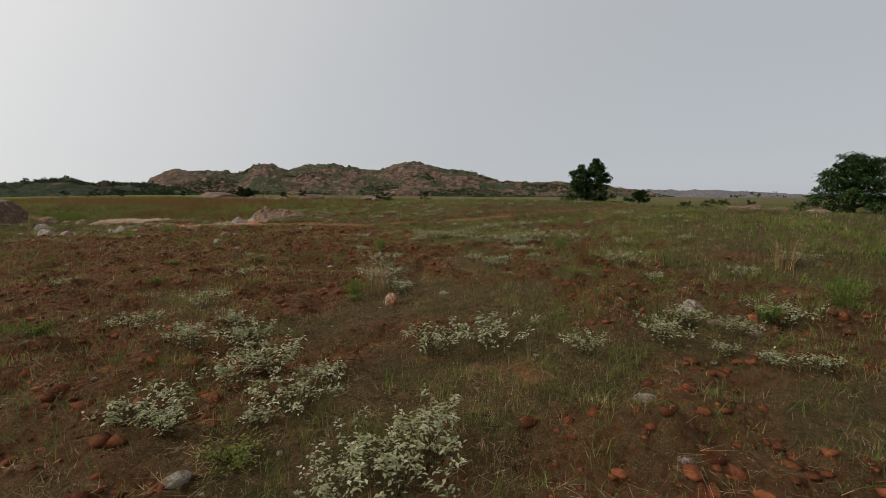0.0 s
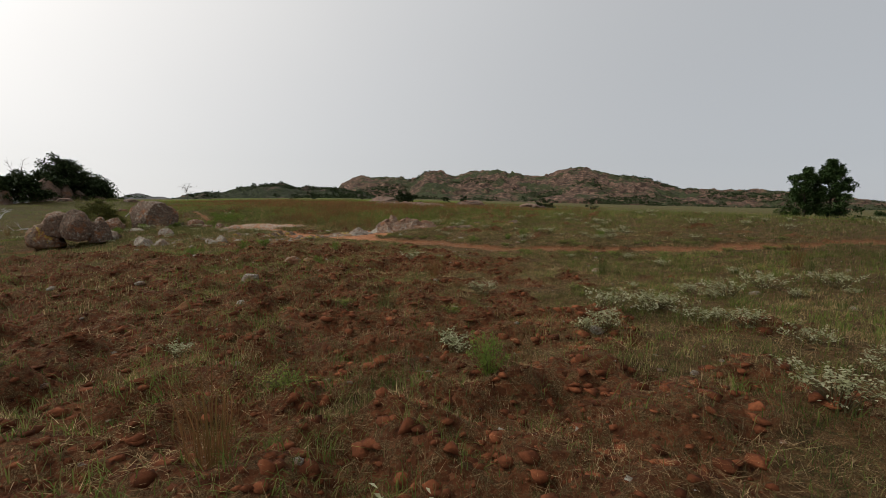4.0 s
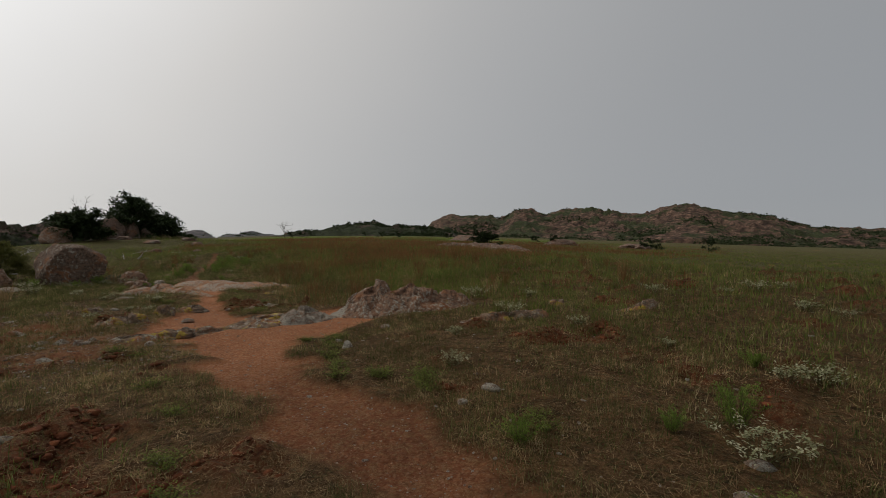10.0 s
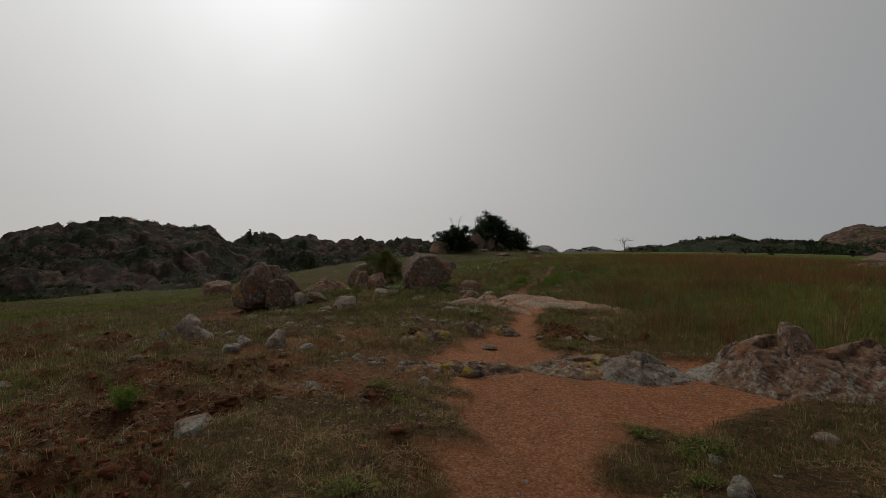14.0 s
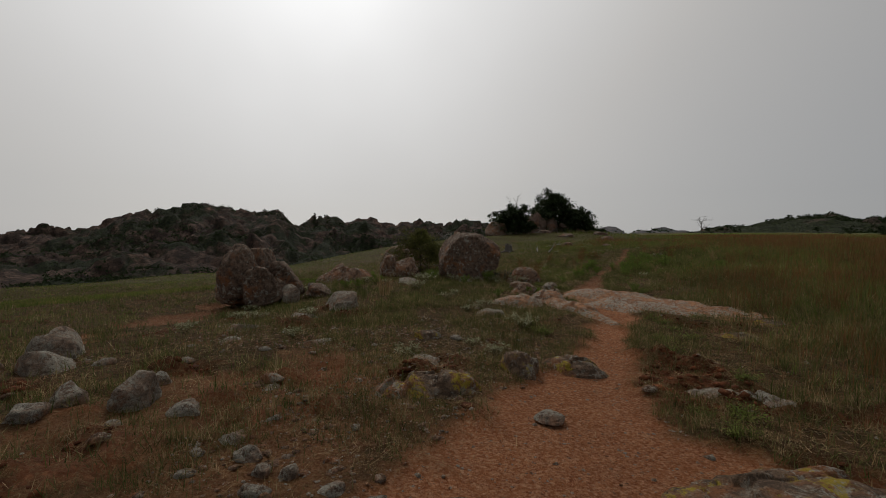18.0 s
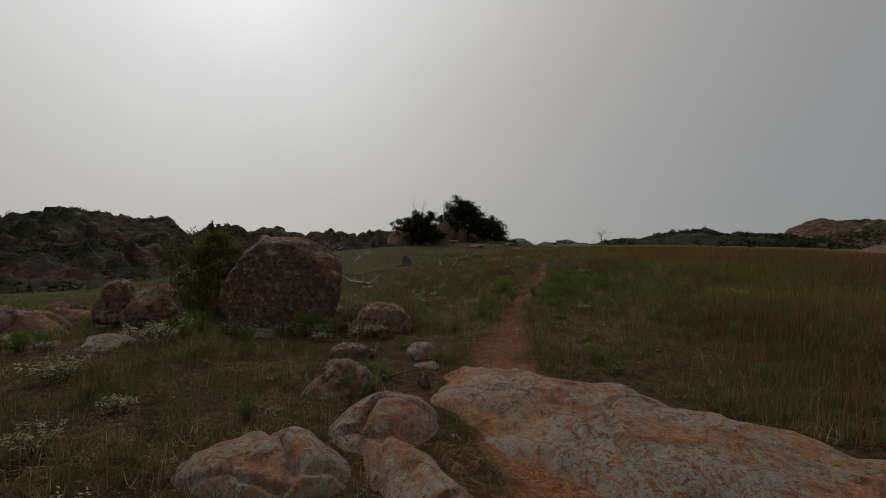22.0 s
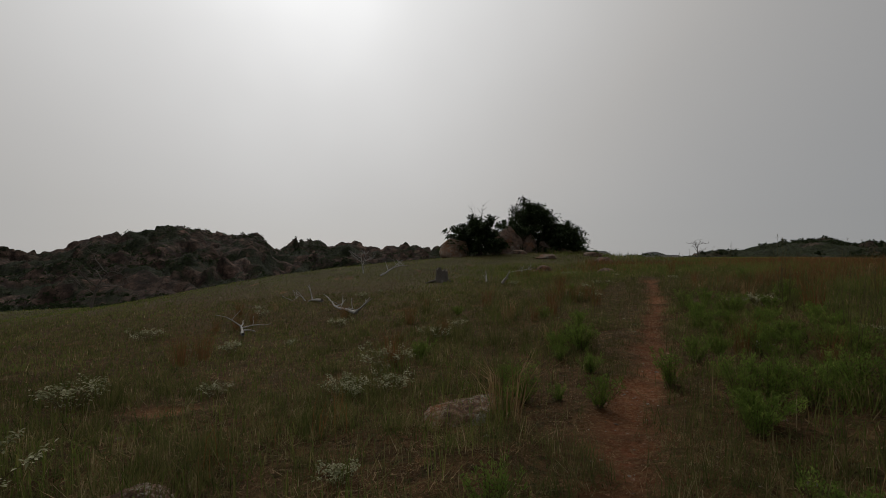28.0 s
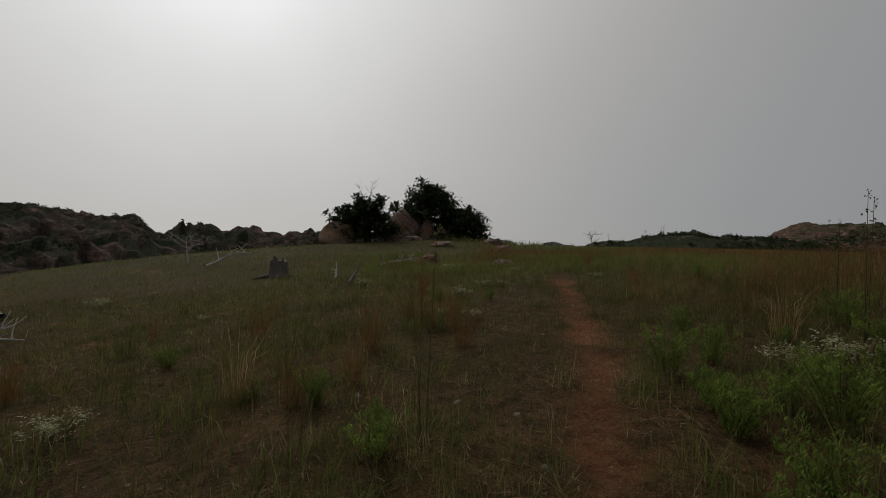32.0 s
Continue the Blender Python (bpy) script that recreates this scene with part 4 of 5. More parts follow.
for k, (x, y, sx, sy, sz) in enumerate([(-12.85, 14.52, 0.22, 0.23, 0.19), (-13.35, 14.3, 0.25, 0.25, 0.30), (-12, 15.78, 0.18, 0.21, 0.24), (-12.42, 15.76, 0.09, 0.09, 0.10), (-11.95, 15.36, 0.14, 0.15, 0.17), (-11.72, 15.24, 0.13, 0.14, 0.13),
                                        (-12.85, 14.05, 0.10, 0.10, 0.15), (-12.2, 14.42, 0.08, 0.08, 0.07), (-11.78, 16.2, 0.12, 0.17, 0.07), (-8.97, 15.58, 0.14, 0.24, 0.08), (-9.78, 16.38, 0.09, 0.11, 0.09), (-12.1, 13.27, 0.08, 0.08, 0.08),
                                        (-14.54, 15.72, 0.15, 0.24, 0.09), (-15.15, 16.34, 0.18, 0.24, 0.10), (-13.85, 15.81, 0.12, 0.17, 0.07), (-11.55, 15.88, 0.06, 0.06, 0.05), (-9.0, 14.2, 0.10, 0.16, 0.05), (-10.4, 13.5, 0.10, 0.14, 0.06),
                                        (-7.3, 18.73, 0.08, 0.12, 0.09), (-7.67, 18.92, 0.06, 0.07, 0.05), (-5.1, 17.95, 0.05, 0.05, 0.03)]):
    rock("rock", "pale lichened granite stone set in red soil" if k < 18 else "pale granite stone in turf beside the trail", M_PALE, x, y, (sx, sy, sz), 90 + k, -0.015, 31 * k, 0, 0, "stones in the soil", 4, boxy=0.5, cuts=9, crag=0.1)
rock("rock", "whitish flat stone lying on red soil", M_PALE, -5.6, 10.78, (0.12, 0.17, 0.10), 110, 0.03, 20, crag=0.2)
rock("rock", "orange stone on red soil", M_SLAB, -6.42, 12.62, (0.13, 0.19, 0.10), 111, 0.03, 0, crag=0.2)
rock("rock", "small orange stone beside a larger one", M_SLAB, -6.25, 12.88, (0.08, 0.11, 0.06), 113, 0.02, 30, crag=0.2)
rock("rock", "pale stone between white-leaved herbs", M_PALE, 2.5, 4.25, (0.08, 0.09, 0.07), 112, 0.03, 60, crag=0.2)
rock("rock", "yellowish stone on bare soil", M_SLAB, -0.4, 4.82, (0.08, 0.08, 0.09), 114, 0.03, 10, crag=0.2)
rock("rock", "orange stone in thin turf", M_SLAB, -0.82, 13.75, (0.07, 0.10, 0.05), 115, 0.02, 70, crag=0.2)

# loose stones: a few shapes, many places
STONE_MESHES = [rock_mesh("stone", (M_PALE, M_PINK, M_PALE)[k % 3], (0.11, 0.085, 0.050), 200 + k, 2, cuts=11, boxy=0.2, bumpy=0.25, faceted=True) for k in range(9)]
rng_s = np.random.default_rng(5)
count = 0
while count < 190:
    x, y = rng_s.uniform(-16, 3), rng_s.uniform(1, 20)
    if rng_s.uniform() > 0.35 and not (-14 < x < -9 and 14 < y < 19.5):
        continue
    if line_distance(np.array([x]), np.array([y]), WALKED)[0][0] > 7 or max(float(q[0]) for q in zone_at([x], [y])[:2]) > 0.3:
        continue
    s = 0.18 + 0.75 * rng_s.uniform() ** 2.2
    ob = place_rock("stone", "small granite stone lying on the soil", STONE_MESHES[int(rng_s.integers(9))], x, y, 0.012 * s, rng_s.uniform(0, 360), group="loose stones", category="stone", z=hz(x, y))
    ob.scale = (s, s, s)
    count += 1


def rubble(name, label, mat, n, spots, seed, lo, hi):
    """Clods or pebbles too many to count, joined."""
    rng = np.random.default_rng(seed)
    v, f = SPHERES[1]
    x, y = spots(rng, n)
    z = ground_z(x, y)
    s = lo * (hi / lo) ** (rng.uniform(0, 1, len(x)) ** 2.2)
    turn = rng.uniform(0, 6.28, len(x))
    p = v[None] * (1 + 0.34 * rng.normal(size=(len(x), len(v), 1)).clip(-1.6, 1.6)) * np.stack([s * rng.uniform(0.8, 1.3, len(x)), s, s * rng.uniform(0.3, 0.7, len(x))], -1)[:, None]
    c, sn = np.cos(turn)[:, None], np.sin(turn)[:, None]
    q = np.stack([p[..., 0] * c - p[..., 1] * sn + x[:, None], p[..., 0] * sn + p[..., 1] * c + y[:, None], p[..., 2] + z[:, None] - 0.02 * s[:, None]], -1)
    faces = (f[None] + np.arange(len(x))[:, None, None] * len(v)).reshape(-1, 3)
    tagged(new(name, mesh_from(name, q.reshape(-1, 3), faces, mat)), label, "soil" if mat == M_CLOD else "gravel", kind="stuff")


def near_walk(rng, n, reach):
    k = rng.integers(0, len(WALKED) - 1, n)
    t = rng.uniform(0, 1, n)[:, None]
    p = WALKED[k] * (1 - t) + WALKED[k + 1] * t + rng.normal(0, reach, (n, 2))
    return p[:, 0], p[:, 1]


def soil_spots(rng, n):
    x, y = near_walk(rng, n * 8, 3.5)
    _, g, s = zone_at(x, y)
    keep = (s > rng.uniform(0.3, 1.0, len(x))) & (g < 0.15)
    return x[keep][:n], y[keep][:n]


def gravel_spots(rng, n):
    x, y = near_walk(rng, n * 8, 2.2)
    t, g, _ = zone_at(x, y)
    keep = np.maximum(t, g) > rng.uniform(0.2, 1.0, len(x))
    return x[keep][:n], y[keep][:n]


def rubble_spots(rng, n):
    x, y = rng.uniform(-15, -8.6, 2 * n), rng.uniform(14.6, 19.6, 2 * n)
    t, g, _ = zone_at(x, y)
    keep = (np.maximum(t, g) < 0.5) & (fbm(x, y, 3.0, 3) > -0.1)
    return x[keep][:n], y[keep][:n]


rubble("soil_clods", "crumbled clods of red soil", M_CLOD, 20000, soil_spots, 301, 0.009, 0.058)
rubble("rubble", "broken granite rubble in thin turf", M_PINK, 2600, rubble_spots, 304, 0.007, 0.04)
rubble("pebbles", "orange granite gravel on the trail", M_SLAB, 7000, gravel_spots, 302, 0.004, 0.014)
rubble("fine_rubble", "orange and pale gravel over brown soil", M_SLAB, 4000, rubble_spots, 305, 0.005, 0.018)
rubble("pebbles_turf", "scattered granite pebbles in the turf", M_PALE, 2000, lambda r, n: near_walk(r, n, 3.0), 303, 0.006, 0.03)

# ---- where plants can root ----
BARE_ROCK = [(-16.1, 22.05, 1.85, 0.76, 33), (-15.62, 20.62, 1.0, 0.18, 16), (-16.2, 19.86, 0.46, 0.38, 60), (-16.62, 20.56, 0.44, 0.30, 130), (-8.85, 21.25, 0.80, 0.55, 40), (-8.1, 21.75, 1.35, 0.62, 45), (-9.68, 19.96, 0.44, 0.34, 75), (-10.2, 19.72, 0.74, 0.48, 88), (-20.7, 16.42, 0.7, 0.45, 80)]


def plant_zones(x, y):
    """The ground's zones, with bare rock counted as trail."""
    t, g, s = zone_at(x, y)
    x, y = np.asarray(x, float), np.asarray(y, float)
    for cx, cy, rx, ry, turn in BARE_ROCK:
        c, n = math.cos(radians(turn)), math.sin(radians(turn))
        u, v = ((x - cx) * c + (y - cy) * n) / rx, ((y - cy) * c - (x - cx) * n) / ry
        t = np.maximum(t, 1 - smooth(0.75, 1.0, np.hypot(u, v)))
    return t, g, s


# ---- grasses ----
def blades(name, label, mat, x, y, tall, wide, seed, lean=0.35, bend=0.5, z=None):
    """One tapered, bent blade at every place; a joined mesh."""
    rng = np.random.default_rng(seed)
    n = len(x)
    z = ground_z(x, y) if z is None else z
    a, b = rng.uniform(0, 6.283, n), rng.uniform(0, 6.283, n)
    tilt = np.abs(rng.normal(0, lean, n))
    dirx, diry = np.cos(a), np.sin(a)
    sx, sy = np.cos(b) * wide / 2, np.sin(b) * wide / 2
    curl = bend * rng.uniform(0.2, 1.0, n)
    root = np.stack([x, y, z - 0.01], -1)
    m1 = root + np.stack([dirx * tilt * tall * 0.5, diry * tilt * tall * 0.5, tall * 0.55], -1)
    tip = root + np.stack([dirx * (tilt + curl) * tall, diry * (tilt + curl) * tall, tall * (1.0 - 0.45 * curl)], -1)
    s = np.stack([sx, sy, 0 * sx], -1)
    verts = np.stack([root - s, root + s, m1 + 0.75 * s, m1 - 0.75 * s, tip], 1).reshape(-1, 3)
    k = np.arange(n)[:, None] * 5
    tris = np.concatenate([k + (0, 1, 2), k + (0, 2, 3), k + (3, 2, 4)], 1).reshape(-1, 3)
    return tagged(new(name, mesh_from(name, verts, tris, mat)), label, "grass", kind="stuff")


def trail_side(x, y):
    """How far north of the trail."""
    return y - np.interp(-x, -TRAIL[:, 0], TRAIL[:, 1])


def walk_gap(x, y):
    return line_distance(x, y, WALKED)[0]


def height_field(x, y):
    """Natural grass height: cropped turf at the start, knee-high bluestem north of the trail further on."""
    n = trail_side(x, y)
    tall = smooth(0.8, 3.0, n) * smooth(8.0, 13.0, -x) + 0.28 * smooth(4.5, 9.0, n) * (1 - smooth(8.0, 13.0, -x))
    onward = smooth(17.5, 22.0, -x) * smooth(-9.0, -1.0, n)
    return np.clip(np.maximum(tall, 0.7 * onward) * (0.75 + 0.7 * fbm(x / 2.2, y / 2.2, 4.0, 3)), 0, 1)


def spikes(name, label, mat, x, y, tall, wide, seed, lean=0.5, z=None, flat=False):
    """One slim pointed blade at every place, upright or lying; a joined mesh."""
    rng = np.random.default_rng(seed)
    n = len(x)
    z = ground_z(x, y) if z is None else z
    a = rng.uniform(0, 6.283, n)
    b = a + 1.57 if flat else rng.uniform(0, 6.283, n)
    tilt = np.abs(rng.normal(0, lean, n))
    root = np.stack([x, y, z + (rng.uniform(0.0, 0.03, n) if flat else -0.008)], -1)
    rise = tall * (rng.uniform(-0.05, 0.28, n) if flat else np.cos(np.minimum(tilt, 1.45)))
    run = tall * (1.0 if flat else np.sin(np.minimum(tilt, 1.45)))
    tip = root + np.stack([np.cos(a) * run, np.sin(a) * run, rise], -1)
    s = np.stack([np.cos(b) * wide / 2, np.sin(b) * wide / 2, 0 * b], -1)
    verts = np.stack([root - s, root + s, tip], 1).reshape(-1, 3)
    return tagged(new(name, mesh_from(name, verts, np.arange(3 * n).reshape(-1, 3), mat)), label, "grass", kind="stuff")


rng = np.random.default_rng(77)


def gathered(x, y, per, radius):
    """Several roots round each place, with one number per place for the tuft's vigour."""
    n = len(x)
    gx_, gy_ = rng.normal(0, 1, (n, per)), rng.normal(0, 1, (n, per))
    r = np.broadcast_to(np.asarray(radius, float), (n,))[:, None]
    return (x[:, None] + gx_ * r).ravel(), (y[:, None] + gy_ * r).ravel(), rng.uniform(0, 1, n).repeat(per)


# matted turf along the walk
cx, cy = near_walk(rng, 72000, 3.6)
x, y, vigour = gathered(cx, cy, 20, 0.055)
d = walk_gap(x, y)
tr, gr, so = plant_zones(x, y)
keep = rng.uniform(0, 1, len(x)) < (1 - smooth(0.15, 0.7, np.maximum(tr, gr))) * (1 - 0.28 * so) * np.clip(0.55 + 2.6 * fbm(x / 0.55, y / 0.55, 2.0, 3), 0.05, 1)
x, y, d, vigour = x[keep], y[keep], d[keep], vigour[keep]
h = (0.04 + 0.16 * vigour ** 1.5 * rng.uniform(0.4, 1.1, len(x))) * (0.62 + 0.38 * smooth(9, 14, -x)) * (1 + 1.0 * height_field(x, y))
dry = rng.uniform(0, 1, len(x)) < 0.36 * (1 - smooth(11, 18, -x))
spikes("short_grass", "short matted olive and straw-coloured prairie turf", M_SHORT, x[~dry], y[~dry], h[~dry], (0.0040 + 0.0011 * np.minimum(d, 10))[~dry], 1, 0.8)
spikes("dry_turf", "dry brown grass blades among the turf", M_STRAW, x[dry], y[dry], h[dry], (0.0034 + 0.0010 * np.minimum(d, 10))[dry], 12, 1.0)

# wider turf to either side
x, y, vigour = gathered(rng.uniform(-36, 14, 26000), rng.uniform(-3, 36, 26000), 14, 0.09)
d = walk_gap(x, y)
tr, gr, so = plant_zones(x, y)
keep = (d > 2.5) & (rng.uniform(0, 1, len(x)) < (1 - smooth(0.15, 0.7, np.maximum(tr, gr))) * (1 - 0.6 * so))
x, y, d, vigour = x[keep], y[keep], d[keep], vigour[keep]
spikes("turf", "low green and tan turf beside the walk", M_SHORT, x, y, (0.04 + 0.10 * vigour * rng.uniform(0.5, 1.1, len(x))) * (1 + 0.8 * height_field(x, y)), 0.005 + 0.0011 * np.minimum(d, 14), 11, 0.8)

# straw lying between the tufts
x, y = near_walk(rng, 420000, 3.0)
tr, gr, so = plant_zones(x, y)
keep = rng.uniform(0, 1, len(x)) < (0.03 + 0.97 * (1 - np.maximum(tr, gr))) * np.clip(0.5 + 2.2 * fbm(x / 0.5, y / 0.5, 6.0, 3), 0.06, 1)
x, y = x[keep], y[keep]
spikes("straw_litter", "dry brown straw lying on the soil", M_STRAW, x, y, 0.03 + 0.15 * rng.uniform(0, 1, len(x)) ** 3, 0.0024 + 0.0007 * walk_gap(x, y), 2, 1.0, None, True)

# mid-height grass, thinner on the bare soil
x, y, vigour = gathered(rng.uniform(-36, 6, 17000), rng.uniform(-3, 36, 17000), 14, 0.05)
d = walk_gap(x, y)
tr, gr, so = plant_zones(x, y)
keep = rng.uniform(0, 1, len(x)) < (1 - smooth(0.05, 0.4, np.maximum(tr, gr))) * (0.22 + 0.35 * smooth(-1, 2, trail_side(x, y)) + 0.7 * height_field(x, y)) * (1 - 0.3 * so) * np.exp(-(d / 14) ** 2)
x, y, d, vigour = x[keep], y[keep], d[keep], vigour[keep]
blades("grass_tufts", "loose tufts of green and straw prairie grass", M_SHORT, x, y, (0.08 + 0.14 * vigour) * (0.7 + 0.3 * smooth(9, 14, -x)) * rng.uniform(0.6, 1.1, len(x)) + 0.10 * height_field(x, y), 0.0042 + 0.0008 * np.minimum(d, 10), 3, 0.38, 0.8)

# greener tufts where the walk begins
x, y, vigour = gathered(rng.uniform(-11, 8, 9000), rng.uniform(0.8, 16, 9000), 14, 0.05)
tr, gr, so = plant_zones(x, y)
keep = rng.uniform(0, 1, len(x)) < (1 - smooth(0.05, 0.4, np.maximum(tr, gr))) * (1 - 0.25 * so) * smooth(-0.3, 0.2, fbm(x / 1.3, y / 1.3, 19.0, 3) + 0.02 * x)
x, y, vigour = x[keep], y[keep], vigour[keep]
blades("green_tufts", "small green grass tufts on red soil", M_TALL, x, y, (0.05 + 0.13 * vigour) * rng.uniform(0.6, 1.1, len(x)), 0.0040 + 0.0008 * np.minimum(walk_gap(x, y), 8), 21, 0.5, 0.9)

# tall grass close by
x, y, vigour = gathered(rng.uniform(-46, -4, 21000), rng.uniform(8, 46, 21000), 16, 0.085)
d = walk_gap(x, y)
tr, gr, so = plant_zones(x, y)
hf = height_field(x, y)
keep = (rng.uniform(0, 1, len(x)) < hf * (0.35 + 0.65 * np.exp(-(d / 11) ** 2))) & (np.maximum(tr, gr) < 0.12) & (d > 0.55)
x, y, d, hf, vigour = x[keep], y[keep], d[keep], hf[keep], vigour[keep]
h = (0.12 + 0.42 * hf * (0.35 + 0.75 * vigour) * rng.uniform(0.55, 1.1, len(x)))
red = fbm(x / 3.2, y / 3.2, 15.0, 3) + 0.3 * smooth(3, 7, trail_side(x, y)) - 0.25 * (1 - smooth(-1, 1.5, trail_side(x, y))) + 0.5 * (vigour - 0.5) > 0.28
blades("tall_grass", "knee-high green and tan prairie grass", M_TALL, x[~red], y[~red], h[~red], 0.0040 + 0.0009 * np.minimum(d[~red], 12), 4, 0.32, 0.75)
blades("bluestem", "reddish-brown bluestem stalks", M_RED, x[red], y[red], h[red] * 1.25, 0.0034 + 0.0008 * np.minimum(d[red], 12), 5, 0.2, 0.4)

# open meadow, in tufts
n_m = 52000
rad = 8 + 196 * rng.uniform(0, 1, n_m) ** 1.8
ang = np.radians(rng.uniform(-75, 160, n_m))
x, y, vigour = gathered(-14 - rad * np.sin(ang), 16 + rad * np.cos(ang), 8, 0.07 + 0.006 * rad)
rad, az = rad.repeat(8), np.degrees(ang).repeat(8)
side = trail_side(x, y)
north = smooth(2.0, 6, side) * (1 - 0.72 * smooth(-15, -5, x))
keep = (walk_gap(x, y) > 4) & (plant_zones(x, y)[0] < 0.15)
x, y, rad, az, north, vigour, side = x[keep], y[keep], rad[keep], az[keep], north[keep], vigour[keep], side[keep]
dist = walk_gap(x, y)
h = (0.06 + 0.06 * vigour + 0.38 * north * (0.35 + 0.8 * vigour) * rng.uniform(0.6, 1.1, len(x))) * (1 - 0.5 * smooth(80, 130, dist))
w = 0.005 + 0.0012 * np.minimum(dist, 60)
band = fbm(x / 14, y / 14, 33.0, 3) + 0.22 * smooth(12, 22, side) * (1 - smooth(55, 95, dist)) * smooth(5, 20, az) + 0.5 * (vigour - 0.5) - 0.25 * smooth(-14, -4, x) * (1 - smooth(30, 50, dist))
red = (band > 0.17) & (north > 0.3)
green = ~red & (smooth(85, 120, dist) * smooth(8, 24, az) * (1 - smooth(60, 75, az)) > 0.5)
plain = ~red & ~green
spikes("meadow_grass", "olive and tan meadow grass", M_TALL, x[plain], y[plain], h[plain], w[plain], 6, 0.5)
spikes("meadow_bluestem", "bands of reddish bluestem across the meadow", M_RED, x[red], y[red], h[red] * 1.15, w[red], 7, 0.25)
spikes("meadow_green", "fresh green grass far across the meadow", M_GREEN, x[green], y[green], h[green], w[green], 8, 0.4)


# ---- herbs ----
def leaf_quads(rng, centres, length, width, droop=0.3, up=0.5):
    """A small folded leaf at every centre."""
    n = len(centres)
    a = rng.uniform(0, 6.283, n)
    out = np.stack([np.cos(a), np.sin(a), rng.normal(up, droop, n)], -1)
    out /= np.linalg.norm(out, axis=1)[:, None]
    side = np.stack([-np.sin(a), np.cos(a), 0 * a], -1)
    ln, wd = (length * rng.uniform(0.7, 1.3, n))[:, None], (width * rng.uniform(0.7, 1.3, n))[:, None]
    c = np.asarray(centres)
    sag = np.array((0, 0, -0.15)) * ln
    verts = np.stack([c, c + out * ln * 0.5 + side * wd / 2 - sag * 0.4, c + out * ln + sag, c + out * ln * 0.5 - side * wd / 2 - sag * 0.4], 1).reshape(-1, 3)
    k = np.arange(n)[:, None] * 4
    return verts, np.concatenate([k + (0, 1, 2), k + (0, 2, 3)], 1).reshape(-1, 3)


def herb(name, label, category, group, seed, stems, tall, spread, leaf, per_stem, mat, whorl, up=0.5, slim=0.5):
    """A herb: thin stems fanning from one root, leaves along them or in a whorl at the top."""
    rng = np.random.default_rng(seed)
    runs, spots = [], []
    for _ in range(stems):
        a, lean, h = rng.uniform(0, 6.283), rng.uniform(0.1, 1) * spread, tall * rng.uniform(0.65, 1.1)
        r0 = rng.uniform(0, 0.25) * spread
        foot = np.array((math.cos(a) * r0, math.sin(a) * r0, -0.02))
        top = np.array((math.cos(a) * lean, math.sin(a) * lean, h))
        mid = foot * 0.5 + top * 0.5 + np.array((math.cos(a), math.sin(a), 0)) * -0.12 * lean
        runs.append([(foot, 0.003), (mid, 0.0025), (top, 0.0015)])
        for _ in range(per_stem):
            t = 1 - abs(rng.normal(0, 0.10)) if rng.uniform() < whorl else rng.uniform(0.2, 1)
            p = (1 - t) ** 2 * foot + 2 * t * (1 - t) * mid + t * t * top
            spots.append(p + rng.normal(0, 0.012, 3))
    root = new(name)
    v, f = tubes(runs, 3)
    tagged(child("stalk", mesh_from("stalk", v, f, M_STEM), root), kind="stuff")
    v, f = leaf_quads(rng, np.array(spots), leaf, leaf * slim, 0.35, up)
    tagged(child("foliage", mesh_from("foliage", v, f, mat), root), kind="stuff")
    return tagged(root, label, category, group)


def scatter(kinds, places, seed, low=0.7, high=1.25):
    """The first copy of each kind stands at its own place; the others are copies."""
    rng = np.random.default_rng(seed)
    used = set()
    for k, (x, y) in enumerate(places):
        which = int(rng.integers(len(kinds)))
        s = rng.uniform(low, high)
        m = pose(x, y, hz(x, y), 0, 0, rng.uniform(0, 360))
        src = kinds[which]
        if which in used:
            ob = copy_thing(src, m)
        else:
            used.add(which)
            ob = src
            ob.matrix_basis = m
        ob.scale = (s, s, s)
    for which, src in enumerate(kinds):
        if which not in used:
            src.matrix_basis = pose(places[0][0] + 0.3, places[0][1] + 0.2 * which, hz(places[0][0] + 0.3, places[0][1] + 0.2 * which))


def pick(rng, n, box, test):
    out = []
    while len(out) < n:
        x, y = rng.uniform(box[0], box[1]), rng.uniform(box[2], box[3])
        t, g, s = (float(q[0]) for q in plant_zones([x], [y]))
        if max(t, g) < 0.06 and test(x, y, s, rng.uniform()) and walk_gap(np.array([x]), np.array([y]))[0] > 0.45:
            out.append((x, y))
    return out


spurge = [herb("white_spurge", "low herb with pale whitish-green leaf whorls", "herb", "white-leaved herbs", 500 + k, 18 + 4 * k, 0.13 + 0.018 * k, 0.18 + 0.04 * k, 0.031, 13, M_SPURGE, 0.85, 0.2) for k in range(5)]
rng_p = np.random.default_rng(9)
patches = [(-0.64, 5.64), (-0.51, 6.33), (-0.79, 6.03), (-0.35, 5.24), (-1.13, 2.89), (-0.83, 2.54), (-1.27, 2.4), (-0.55, 3.03), (-1.04, 3.18), (-1.51, 2.55), (-0.64, 2.69), (-0.09, 2.14), (0.1, 1.99), (-0.19, 1.89),
           (2.26, 3.3), (2.54, 3.64), (2.41, 3.05), (1.91, 3.5), (2.73, 1.67), (2.87, 1.77), (1.29, 3.36), (0.6, 3.56), (0.12, 3.47), (-1.92, 3.68), (-2.52, 4.96), (-2.73, 6.34), (-3.55, 8.12), (1.4, 8), (1.87, 8.7), (1.55, 9.33), (2.55, 8.9), (1.02, 10.18), (0.54, 7.11), (1.03, 6.91)]
